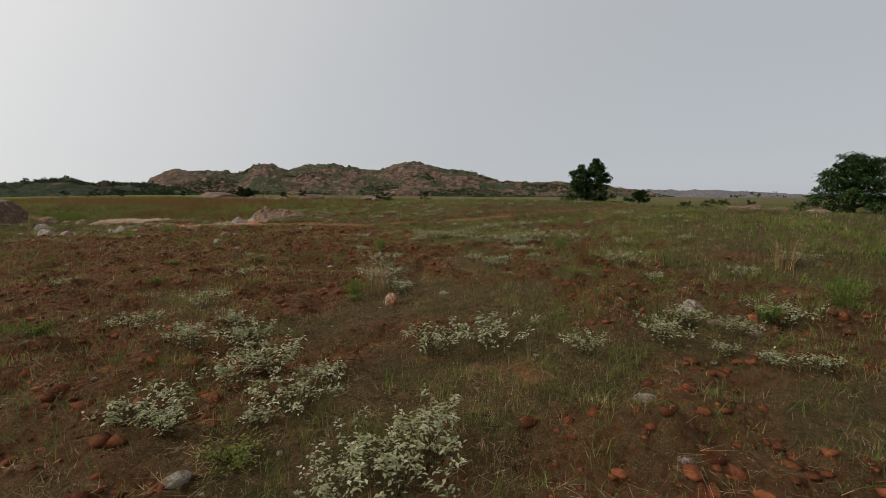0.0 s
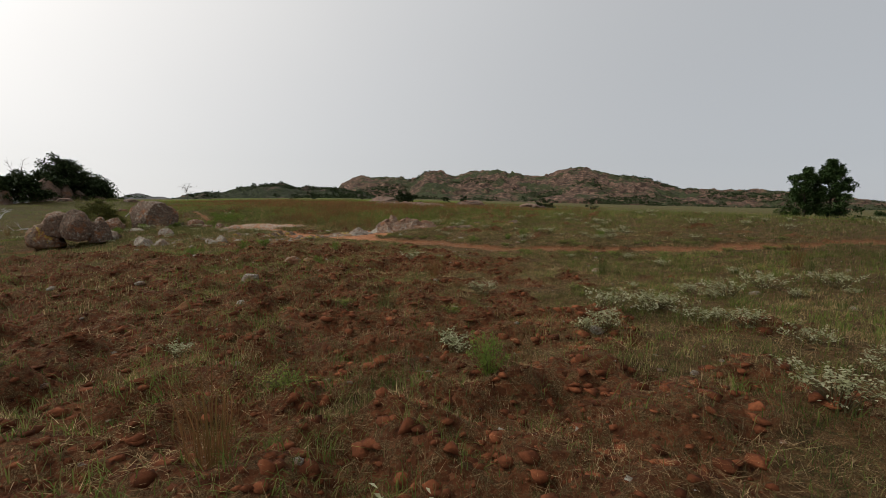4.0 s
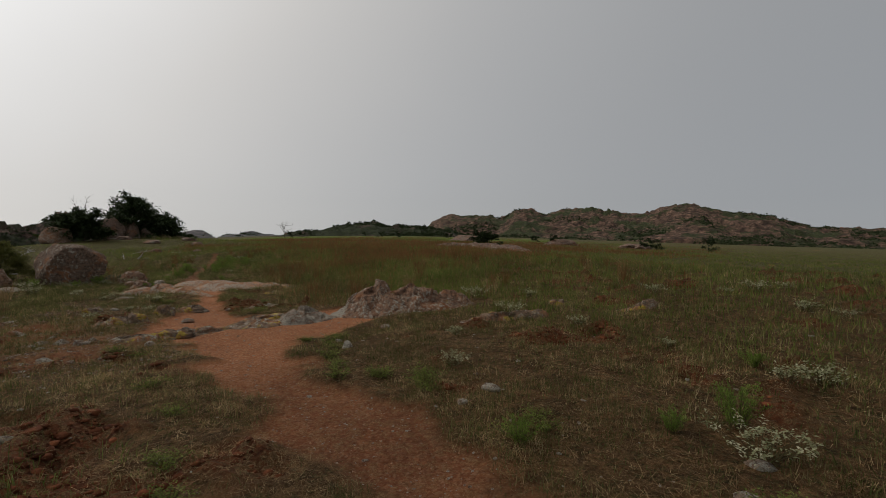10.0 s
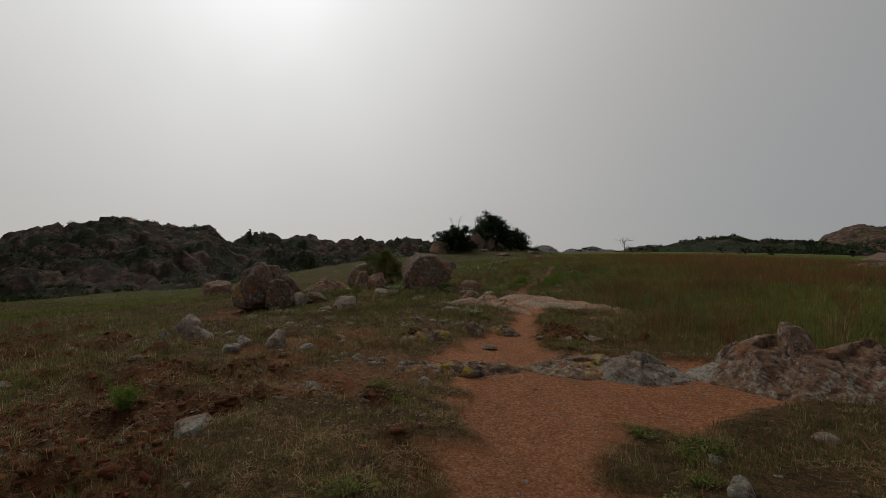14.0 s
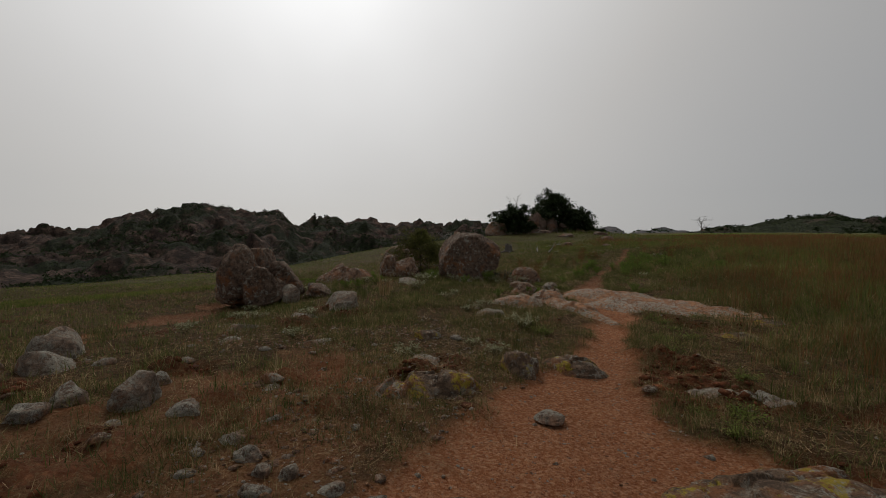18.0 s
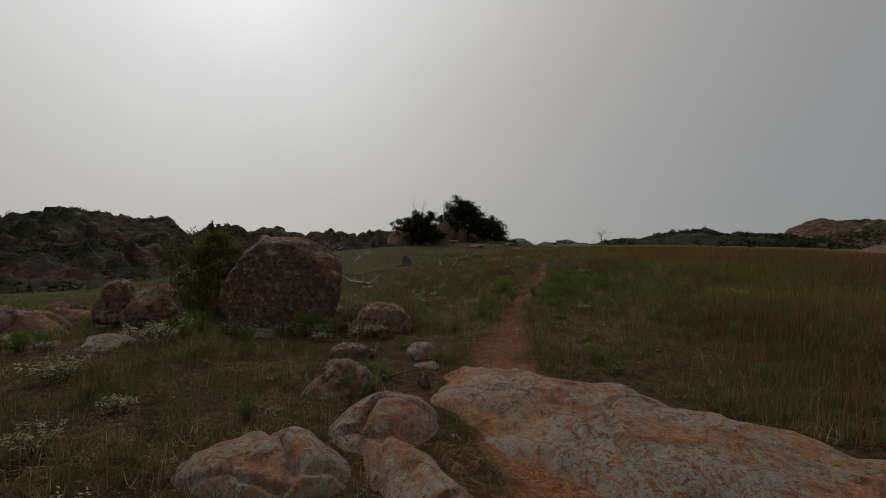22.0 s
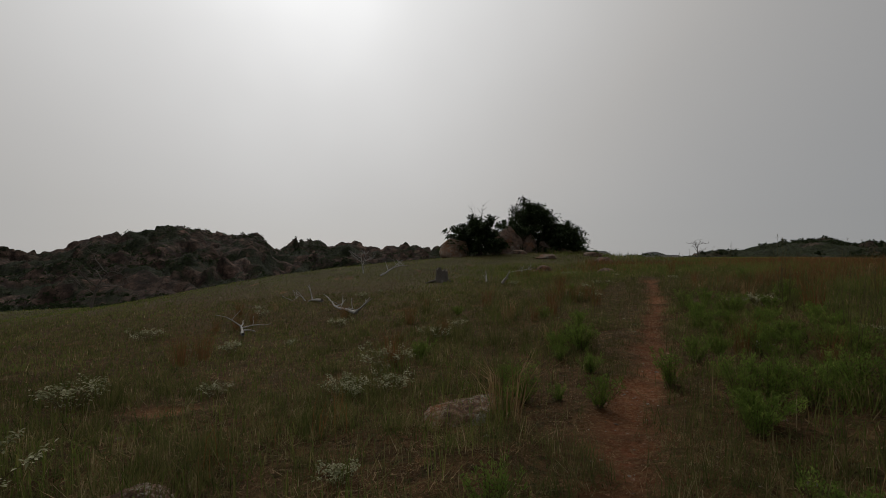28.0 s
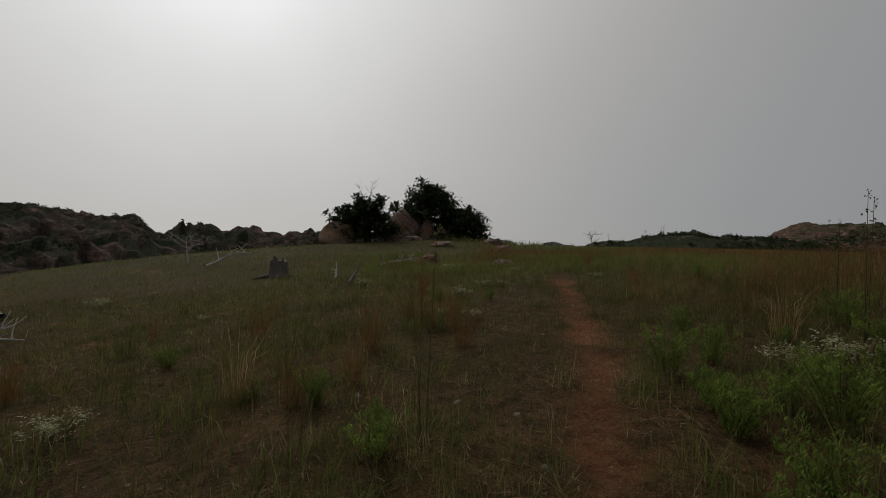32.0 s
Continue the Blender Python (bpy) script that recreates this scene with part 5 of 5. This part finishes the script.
patches += [(-0.03, 11.17), (-0.16, 11.01), (-0.49, 10.79), (-0.67, 9.87), (-0.53, 10.03), (-1.6, 9.14), (-1.75, 9.3), (0.29, 10.73), (0.48, 10.9), (0.38, 12.28), (0.6, 11.95), (-0.35, 15.24), (0.17, 14.53), (-1.11, 18.1), (-0.81, 18.41), (-1.44, 15.3), (-1.56, 18.99),
            (-2.84, 19.43), (-2.6, 19.65), (-2.45, 22.67), (-2.1, 22.39), (-1.71, 21.61), (-1.32, 20.52), (-0.52, 19.84), (-0.68, 6.63), (-0.85, 6.78), (-1.64, 4.02), (-1.49, 3.87), (-1.78, 4.17), (1.51, 7.01)]
patches += pick(rng_p, 40, (-6, 6, 2, 15), lambda x, y, s, u: u < 0.25 + 0.6 * (x > -0.5))
patches += pick(rng_p, 34, (-8, 7, 17.5, 26), lambda x, y, s, u: trail_side(np.array(x), np.array(y)) > 1.0)
patches += pick(rng_p, 30, (-22, -13, 15, 21), lambda x, y, s, u: True)
patches += pick(rng_p, 40, (-36, -19, 18, 31), lambda x, y, s, u: True)
scatter(spurge, patches, 12, 0.55, 1.15)

green_herb = [herb("green_herb", "bright green feathery herb with upright plumes", "herb", "green herbs", 540 + k, 24, 0.24 + 0.03 * k, 0.24, 0.030, 60, M_GREEN, 0.15, 1.3, 0.26) for k in range(4)]
spots_g = [(-23.07, 25.58), (-22.64, 25.26), (-23.59, 25.39), (-22.9, 26.29), (-24.17, 26.74), (-24.6, 27.16), (-25.11, 27.57), (-25.51, 27.07), (-23.77, 27.34), (-24.72, 28.07), (-25.63, 28.28), (-26.03, 27.98), (-23.35, 24.67), (-24.21, 25),
           (-26.23, 28.79), (-27.02, 29.09), (-21.7, 24.83), (-21.19, 24.62), (-20.89, 22.94), (-21.97, 23.53), (-25.17, 25.34), (-25.79, 25.46), (-24.29, 24.19), (-27.71, 28.84)]
beside = lambda x, y: float(trail_side(np.array(x), np.array(y)))
spots_g += pick(rng_p, 34, (-27.5, -22.5, 25.2, 30), lambda x, y, s, u: 0.35 < beside(x, y) < 2.4) + pick(rng_p, 10, (-27, -23, 23, 27), lambda x, y, s, u: -1.3 < beside(x, y) < -0.35)
spots_g += pick(rng_p, 6, (-2, 4, 1, 9), lambda x, y, s, u: u < 0.6) + pick(rng_p, 14, (-31, -20, 21, 32), lambda x, y, s, u: True) + pick(rng_p, 10, (-10, 0, 12, 20), lambda x, y, s, u: True) + pick(rng_p, 16, (-22, -16, 16, 24), lambda x, y, s, u: True)
spots_g += pick(rng_p, 14, (-22.5, -18.5, 15.5, 19), lambda x, y, s, u: True)
scatter(green_herb, spots_g, 13, 0.45, 1.0)

# low mats along the trail's edges
mats = [herb("mat_herb", "low yellowish-green mat of tiny leaves", "herb", "mat herbs", 570 + k, 40, 0.05 + 0.015 * k, 0.17, 0.018, 12, M_MAT, 0.3, 0.4) for k in range(3)]
spots_m = pick(rng_p, 66, (-12, 3, 14.5, 20), lambda x, y, s, u: 0.45 < abs(beside(x, y)) < 1.3) + pick(rng_p, 26, (-22, -11, 16, 24), lambda x, y, s, u: 0.4 < abs(beside(x, y)) < 1.4) + pick(rng_p, 24, (-6, 3, 1.5, 13), lambda x, y, s, u: u < 0.7)
scatter(mats, spots_m, 15, 0.6, 1.3)
sage = [herb("sage", "grey-green sage at the foot of the big boulder", "herb", "sage plants", 580 + k, 22, 0.26, 0.22, 0.034, 30, M_SAGE, 0.3, 0.6) for k in range(2)]
scatter(sage, [(-20.43, 20.43), (-20.61, 20.62), (-20.23, 20.64), (-20.86, 20.47), (-20.55, 20.96), (-20.94, 20.86)], 16, 0.7, 1.1)
stalks = [herb("seed_stalk", "tall thin dark seed stalk", "herb", "seed stalks", 590 + k, 3, 0.95, 0.16, 0.022, 22, M_STEM, 0.7, 1.2) for k in range(2)]
scatter(stalks, [(-24.83, 28.68), (-25.14, 28.99), (-26.43, 29.3), (-24.42, 28.37), (-25.93, 28.69), (-26.81, 26.28), (-27.23, 30), (-23.79, 27.95), (-26.71, 25.68), (-22.59, 26.58)] + pick(rng_p, 26, (-34, -20, 24, 36), lambda x, y, s, u: beside(x, y) > 1), 17, 0.6, 1.1)


def bunch_grass(name, label, seed, n, tall, radius, mat):
    rng = np.random.default_rng(seed)
    a, r = rng.uniform(0, 6.283, n), radius * rng.uniform(0, 1, n) ** 0.7
    x, y = np.cos(a) * r, np.sin(a) * r
    ob = blades(name, label, mat, x, y, tall * rng.uniform(0.55, 1.1, n), 0.005, seed, 0.22, 0.45, np.zeros(n))
    del ob["kind"]
    return tagged(ob, label, "grass bunch", "bunch grasses")


bunches = [bunch_grass("bunch_grass", "tall bunch of reddish-brown bluestem", 600, 90, 0.75, 0.12, M_RED), bunch_grass("bunch_grass", "tall bunch of reddish-brown bluestem", 601, 70, 0.62, 0.10, M_RED),
           bunch_grass("bunch_grass", "loose bunch of straw-coloured seeding grass", 602, 60, 0.6, 0.10, M_STRAW), bunch_grass("bunch_grass", "bunch of green prairie grass", 603, 90, 0.42, 0.10, M_SHORT)]
spots_b = [(-20.03, 20.92), (-19.87, 21.31), (-20.25, 21.5), (-19.7, 20.34), (-19.62, 19.95), (-19.89, 20.53), (-16.98, 17.08), (-17.22, 17.48), (-28.2, 25.3), (-27.81, 25.69), (-28.49, 25.6), (-28, 26.09), (-27.13, 23.78), (-26.81, 24.17), (-29.16, 26.99), (-28.39, 27.09),
           (-15.06, 24.57), (-14.5, 24.29), (-14.02, 24.88), (-16.37, 25.14), (-18.95, 24.53), (-20.01, 25.11), (-19.63, 25.81)]
spots_b += pick(rng_p, 40, (-33, -21, 19, 33), lambda x, y, s, u: True) + pick(rng_p, 55, (-24, -5, 22, 33), lambda x, y, s, u: trail_side(np.array(x), np.array(y)) > 1.6) + pick(rng_p, 16, (-4, 5, 3, 16), lambda x, y, s, u: True)
scatter(bunches, spots_b, 14, 0.6, 1.1)

# ---- trees and dead wood ----
def branch_run(rng, start, aim, length, r0, steps=5, wander=0.18):
    p, d, run = Vector(start), Vector(aim).normalized(), []
    for k in range(steps + 1):
        run.append((tuple(p), max(r0 * (1 - 0.85 * k / steps), 0.006)))
        d = (d + Vector(rng.normal(0, wander, 3))).normalized()
        p = p + d * length / steps
    return run


def tree(name, label, x, y, tall, width, seed, leaf_mat, trunk_r=0.14, limbs=14, clumps=60, leaves=70, leaf=0.10, low=0.25, flat=0.5, lean=(0, 0), bare_top=0, stems=1, dome=0.0):
    """A tree: tapered trunk, limbs, twigs and a ragged crown of small sprays clustered on the limbs."""
    rng = np.random.default_rng(seed)
    root = new(name)
    root.location = (x, y, hz(x, y) - 0.05)
    tips, limb_runs, trunk_runs = [], [], []
    for s in range(stems):
        a = 6.283 * s / stems + 0.5
        off = (0, 0) if stems == 1 else (0.35 * math.cos(a), 0.35 * math.sin(a))
        trunk = branch_run(rng, (0, 0, 0), (off[0] + lean[0], off[1] + lean[1], 1), tall * (0.9 - 0.15 * s / stems), trunk_r, 7, 0.07)
        trunk_runs.append(trunk)
        for k in range(limbs // stems):
            t = low + (0.95 - low) * (k + rng.uniform(0, 1)) / (limbs // stems)
            q = t * (len(trunk) - 1)
            i = min(int(q), len(trunk) - 2)
            start = Vector(trunk[i][0]).lerp(Vector(trunk[i + 1][0]), q - i)
            b = k * 2.4 + rng.uniform(-0.5, 0.5)
            reach = width * 0.5 * (1.05 - 0.65 * max(0, (t - low) / (1 - low)) ** 1.3) * rng.uniform(0.7, 1.1)
            run = branch_run(rng, start, (math.cos(b), math.sin(b), 0.12 + 0.55 * t), reach, trunk_r * 0.4 * (1.1 - t), 5, 0.14)
            limb_runs.append(run)
            tips += [run[j][0] for j in (2, 3, 4, 5)]
        tips.append(trunk[-1][0])
    v, f = tubes(trunk_runs, 8)
    child("trunk", mesh_from("trunk", v, f, M_BARK, True), root)
    for run in limb_runs:
        v, f = tubes([run], 5)
        child("limb", mesh_from("limb", v, f, M_BARK, True), root)
    if bare_top:
        runs = []
        for _ in range(bare_top):
            s = trunk_runs[0][-2][0]
            main = branch_run(rng, s, (rng.normal(0, 0.5) + 0.3, rng.normal(0, 0.5) + 0.4, 1.0), tall * 0.22, 0.03, 5, 0.2)
            runs.append(main)
            for j in (2, 3, 4):
                runs.append(branch_run(rng, main[j][0], (rng.normal(0, 0.8), rng.normal(0, 0.8), 0.8), tall * 0.09, 0.015, 3, 0.2))
        v, f = tubes(runs, 4)
        child("dead_branches", mesh_from("dead_branches", v, f, M_BARK), root, "bare dead twigs at the top")
    pts = np.array(tips)
    c = pts[rng.integers(0, len(pts), clumps)] + rng.normal(0, 0.045 * width / 3, (clumps, 3))
    if dome:
        n = int(clumps * dome)
        q = rng.uniform(0.05, 1, n) ** 0.8
        q = q * 0.6 + 0.4 * np.round(q * 7) / 7
        turn = rng.uniform(0, 6.283, n)
        reach = width * 0.5 * np.clip(1 - q ** 1.9, 0, 1) ** 0.62 * rng.uniform(0.25, 1, n) ** 0.5 * (0.78 + 0.22 * np.sin(3 * turn + 5 * q + seed) + 0.16 * np.sin(7 * turn - 19 * q))
        c[:n] = np.stack([np.cos(turn) * reach + lean[0] * q * tall, np.sin(turn) * reach + lean[1] * q * tall, q * tall * 0.95], -1)
    spread = width * rng.uniform(0.018, 0.05, clumps)
    centres = c.repeat(leaves, 0) + rng.normal(0, 1, (clumps * leaves, 3)).clip(-1.5, 1.5) * spread.repeat(leaves)[:, None] * np.array((1, 1, flat))
    centres[:, 2] = np.maximum(centres[:, 2], 0.12)
    v, f = leaf_quads(rng, centres, leaf, leaf * 0.5, 0.8, 0.2)
    child("crown", mesh_from("crown", v, f, leaf_mat), root)
    return tagged(root, label, "tree")


def snag(name, label, x, y, tall, seed, mat, forks=7, spread=0.9, lean=(0, 0), radius=0.09, category="dead tree"):
    """A leafless tree: trunk with forking bare limbs."""
    rng = np.random.default_rng(seed)
    root = new(name)
    root.location = (x, y, hz(x, y) - 0.05)
    trunk = branch_run(rng, (0, 0, 0), (*lean, 1), tall * 0.62, radius, 5, 0.10)
    v, f = tubes([trunk], 7)
    child("trunk", mesh_from("trunk", v, f, mat, True), root)
    for k in range(forks):
        s = trunk[2 + k % 4][0]
        b = k * 2.4 + rng.uniform(-0.4, 0.4)
        run = branch_run(rng, s, (math.cos(b) * spread, math.sin(b) * spread, 0.75), tall * rng.uniform(0.4, 0.58), radius * 0.42, 6, 0.2)
        runs = [run]
        for j in (2, 3, 4, 5):
            for _ in range(2):
                runs.append(branch_run(rng, run[j][0], (rng.normal(0, 0.8), rng.normal(0, 0.8), 0.6), tall * 0.17, radius * 0.16, 4, 0.25))
        v, f = tubes(runs, 4)
        child("limb", mesh_from("limb", v, f, mat), root)
    return tagged(root, label, category)


# junipers among the rocks of the knoll
JX, JY = -61.0, 36.5
tree("juniper", "tall dark juniper with a bare dead top on a rocky knoll", -60.5, 36.4, 4.8, 8.0, 701, M_JUNIPER, 0.22, 44, 430, 26, 0.32, 0.10, 0.5, (0.0, 0.05), 4, 1, 0.65)
tree("juniper", "spreading dark juniper beside the tall one", -61.0, 39.4, 3.0, 6.4, 702, M_JUNIPER, 0.16, 26, 300, 26, 0.34, 0.06, 0.5, dome=0.7)
tree("juniper", "low twisted juniper leaning out over the rocks", -56.2, 30.5, 2.9, 5.8, 703, M_JUNIPER, 0.16, 26, 300, 24, 0.32, 0.12, 0.45, (-0.02, -0.10), 3, 2, 0.5)
snag("dead_juniper", "bare dead juniper stem standing in the low one", -57.0, 30.9, 4.4, 704, M_BARK, 6, 0.5)
tree("shrub", "round dark shrub at the knoll's end", -75, 49.5, 2.0, 3.0, 705, M_JUNIPER, 0.06, 12, 60, 60, 0.16, 0.1, 0.7)
tree("shrub", "grey-green shrub at the foot of the rocks", -56.8, 28.2, 1.4, 2.6, 706, M_BUSH, 0.05, 10, 40, 60, 0.13, 0.1, 0.6)
snag("dead_tree", "lone leafless tree on the skyline", -172, 137, 8.0, 711, M_STUMP, 9, 1.1, radius=0.2)
snag("dead_tree", "bare dead shrub on the valley's edge", -47.5, 6.5, 3.6, 712, M_STUMP, 8, 1.3)
snag("dead_shrub", "small bleached dead shrub in the grass", -44.0, 21.8, 1.8, 713, M_DEAD, 6, 1.4, radius=0.04, category="dead shrub")
tree("oak_tree", "upright ragged oak on the meadow's edge", 27.4, 91.0, 9.3, 7.0, 721, M_OAK, 0.25, 34, 210, 60, 0.42, 0.06, 0.9, dome=0.75)
tree("oak_tree", "slim oak growing beside the upright one", 24.5, 91.0, 8.0, 6.6, 724, M_OAK, 0.18, 24, 150, 60, 0.40, 0.06, 0.9, dome=0.75)
tree("oak_tree", "small round oak in the meadow", 37.5, 95.0, 3.4, 4.6, 722, M_OAK, 0.12, 14, 70, 60, 0.36, 0.15, 0.8)
tree("oak_tree", "broad dark oak with drooping low limbs", 43.6, 51.0, 6.4, 10.0, 723, M_OAK, 0.30, 34, 300, 75, 0.30, 0.10, 0.6, dome=0.7)
for k, (x, y, w) in enumerate([(33, 66, 1.8), (37, 68, 2.2), (45, 78, 2.0), (20.5, 88, 2.0), (23, 90, 1.6), (31, 88, 1.8), (39, 61, 1.6)]):
    tree("shrub", "low green scrub at the meadow's edge", x, y, 0.9 + 0.1 * k % 0.5, w * 1.4, 740 + k, M_BUSH, 0.04, 10, 30, 45, 0.16, 0.1, 0.6)
tree("bush", "olive-green bush growing behind the big boulder", -22.7, 18.45, 1.6, 2.5, 751, M_OLIVE, 0.03, 24, 260, 70, 0.055, 0.1, 0.7, dome=0.85)
for k, (x, y) in enumerate([(-30, 62), (-36, 75), (-118, 150), (-95, 140), (-70, 135), (-45, 128), (-150, 128), (-135, 160), (-160, 175), (-80, 160), (-20, 118), (-10, 130), (-60, 150), (-104, 166), (-185, 150), (-200, 175)]):
    tree("shrub", "dark scrub bush far across the meadow", x, y, 1.6 + 0.4 * (k % 3), 4.0 + k % 4, 760 + k, M_SCRUB, 0.06, 8, 34, 36, 0.32, 0.1, 0.6)

# rocks of the knoll under the junipers
for k, (x, y, sx, sy, sz, dz) in enumerate([(-56.0, 28.5, 0.9, 1.15, 1.25, 0.4), (-58.8, 33.6, 1.2, 1.5, 2.2, 0.5), (-59.4, 35.2, 1.3, 1.4, 1.7, 0.3), (-59.2, 37.2, 1.0, 1.3, 0.9, 0.2), (-59.6, 39.2, 0.9, 1.2, 0.7, 0.1),
                                            (-60.0, 41.0, 1.0, 1.1, 0.5, 0.1), (-55.0, 33.4, 0.5, 0.8, 0.4, 0.0), (-63.0, 44.6, 1.2, 1.4, 0.5, 0.0), (-66.0, 47.5, 1.0, 1.6, 0.5, 0.0)]):
    rock("boulder", "weathered granite rock of the juniper knoll", M_PINK if k == 0 else M_TREE_ROCK, x, y, (sx, sy, sz), 800 + k, dz, 25 * k, 0, 0, "knoll rocks", 4, boxy=0.3, cuts=6)
for k, (x, y, sx, sy, sz) in enumerate([(-50.5, 34.2, 0.6, 0.9, 0.28), (-46.5, 36.5, 0.5, 0.6, 0.3), (-41, 30.6, 0.4, 0.6, 0.3), (-36.3, 31.4, 0.3, 0.4, 0.16), (-52.4, 38.6, 0.5, 0.8, 0.25)]):
    rock("rock", "low granite rock half sunk in meadow grass", M_TREE_ROCK, x, y, (sx, sy, sz), 820 + k, 0.08, 30 * k, 0, 0, "meadow rocks", 4)
# low outcrops across the meadow
for k, (x, y, sx, sy, sz) in enumerate([(-22, 47, 2.6, 1.2, 0.9), (-18.5, 46, 2.4, 1.2, 0.7), (-25.0, 47.8, 1.6, 1.0, 0.6), (24.5, 47, 2.2, 1.4, 0.5), (28.5, 46.5, 3.0, 1.6, 0.75), (32.5, 46.5, 2.4, 1.4, 0.5), (33.5, 42.5, 1.6, 1.2, 0.4),
                                        (-62, 112, 7, 3, 1.6), (-40, 118, 6, 3, 1.4), (-24, 124, 7, 3, 1.2)]):
    rock("outcrop", "low bare granite outcrop in the meadow", M_TREE_ROCK, x, y, (sx, sy, sz), 840 + k, 0.05, 10 * k, 0, 0, "meadow outcrops", 5, cuts=8, bumpy=0.28)
for k, (x, y, sx, sy, turn, tall) in enumerate([(-6.25, 21.2, 0.85, 0.22, 45, 0.14), (-5.9, 22.5, 0.34, 0.15, 42, 0.12), (-4.55, 22.45, 0.5, 0.18, 42, 0.14), (-13.6, 21.9, 0.4, 0.25, 70, 0.08)]):
    rock_sheet("rock_slab", "low yellow-lichened granite ledge showing through the grass", M_LICHEN, x, y, sx, sy, turn, tall, 861.0 + k, "ledges in the grass", 0.3, 2.0)


# stump and fallen wood
def stump(x, y):
    rng = np.random.default_rng(31)
    root = new("tree_stump")
    root.location = (x, y, hz(x, y) - 0.05)
    ring, verts, faces = 22, [], []
    for k, (z, r) in enumerate([(0, 0.46), (0.12, 0.36), (0.35, 0.30), (0.6, 0.29), (0.72, 0.28)]):
        for s in range(ring):
            a = 6.283 * s / ring
            rr = r * (1 + 0.10 * math.sin(5 * a + 1) * (1.5 - z) + 0.05 * rng.normal())
            verts.append((rr * math.cos(a), rr * math.sin(a), z + (0.12 * rng.uniform(-1, 1) if k == 4 else 0)))
    for k in range(4):
        for s in range(ring):
            faces.append((k * ring + s, k * ring + (s + 1) % ring, (k + 1) * ring + (s + 1) % ring, (k + 1) * ring + s))
    child("trunk", mesh_from("trunk", verts, faces, M_STUMP), root)
    top = [(0, 0, 0.60)] + [verts[4 * ring + s] for s in range(ring)]
    child("cut_face", mesh_from("cut_face", top, [(0, 1 + s, 1 + (s + 1) % ring) for s in range(ring)], M_STUMP), root, "weathered broken top")
    for k in range(5):
        a = 1.3 * k
        v, f = tubes([branch_run(rng, (0.3 * math.cos(a), 0.3 * math.sin(a), 0.12), (math.cos(a), math.sin(a), -0.18), 0.7, 0.09, 4, 0.1)], 6)
        child("root", mesh_from("root", v, f, M_STUMP), root)
    root.scale = (0.78, 0.78, 0.78)
    return tagged(root, "weathered broken tree stump in the grass", "stump")


stump(-38.14, 25.25)


def fallen_branch(label, x, y, turn, length, seed, radius=0.045, rise=0.02, twigs=4, up=0.5):
    rng = np.random.default_rng(seed)
    root = new("fallen_branch")
    root.matrix_world = pose(x, y, hz(x, y) + radius + 0.03, 0, 0, turn)
    main = branch_run(rng, (0, 0, 0), (1, 0, rise), length, radius, 7, 0.09)
    v, f = tubes([main], 6)
    child("stem", mesh_from("stem", v, f, M_DEAD, True), root)
    for k in range(twigs):
        s = main[2 + k % 5][0]
        runs = [branch_run(rng, s, (0.6, rng.choice((-1, 1)) * 0.7, up * rng.uniform(0.4, 1.2)), length * rng.uniform(0.2, 0.4), radius * 0.5, 5, 0.16)]
        runs.append(branch_run(rng, runs[0][2][0], (0.2, rng.normal(0, 0.7), up), length * 0.14, radius * 0.25, 3, 0.2))
        v, f = tubes(runs, 5)
        child("side_branch", mesh_from("side_branch", v, f, M_DEAD, True), root)
    return tagged(root, label, "branch", "fallen branches")


fallen_branch("long bleached fallen branch forked at the end", -31.08, 22.36, 208, 2.6, 901, 0.045, 0.0, 3, 0.25)
fallen_branch("forked bleached branch standing out of the grass", -31.08, 22.31, 60, 0.75, 902, 0.035, 0.75, 2, 1.0)
fallen_branch("crooked bleached branch lying in grass", -33.93, 21.14, 215, 2.4, 903, 0.05, 0.05, 4, 0.5)
fallen_branch("thin bleached branch lying in grass", -29.24, 20.33, 200, 1.9, 904, 0.035, 0.05, 3, 0.3)
fallen_branch("leaning bleached branch by the stump", -36.03, 26.64, 160, 0.55, 905, 0.035, 0.6, 2, 0.6)
fallen_branch("short bleached branch leaning in grass", -34.47, 26.83, 20, 0.6, 906, 0.05, 0.8, 1, 0.5)
fallen_branch("bleached twisted branch beyond the stump", -41.84, 22.75, 150, 2.2, 907, 0.05, 0.3, 5, 0.8)
fallen_branch("thin bleached branch beside the meadow rocks", -40.12, 28.55, 100, 1.5, 908, 0.03, 0.3, 4, 0.6)
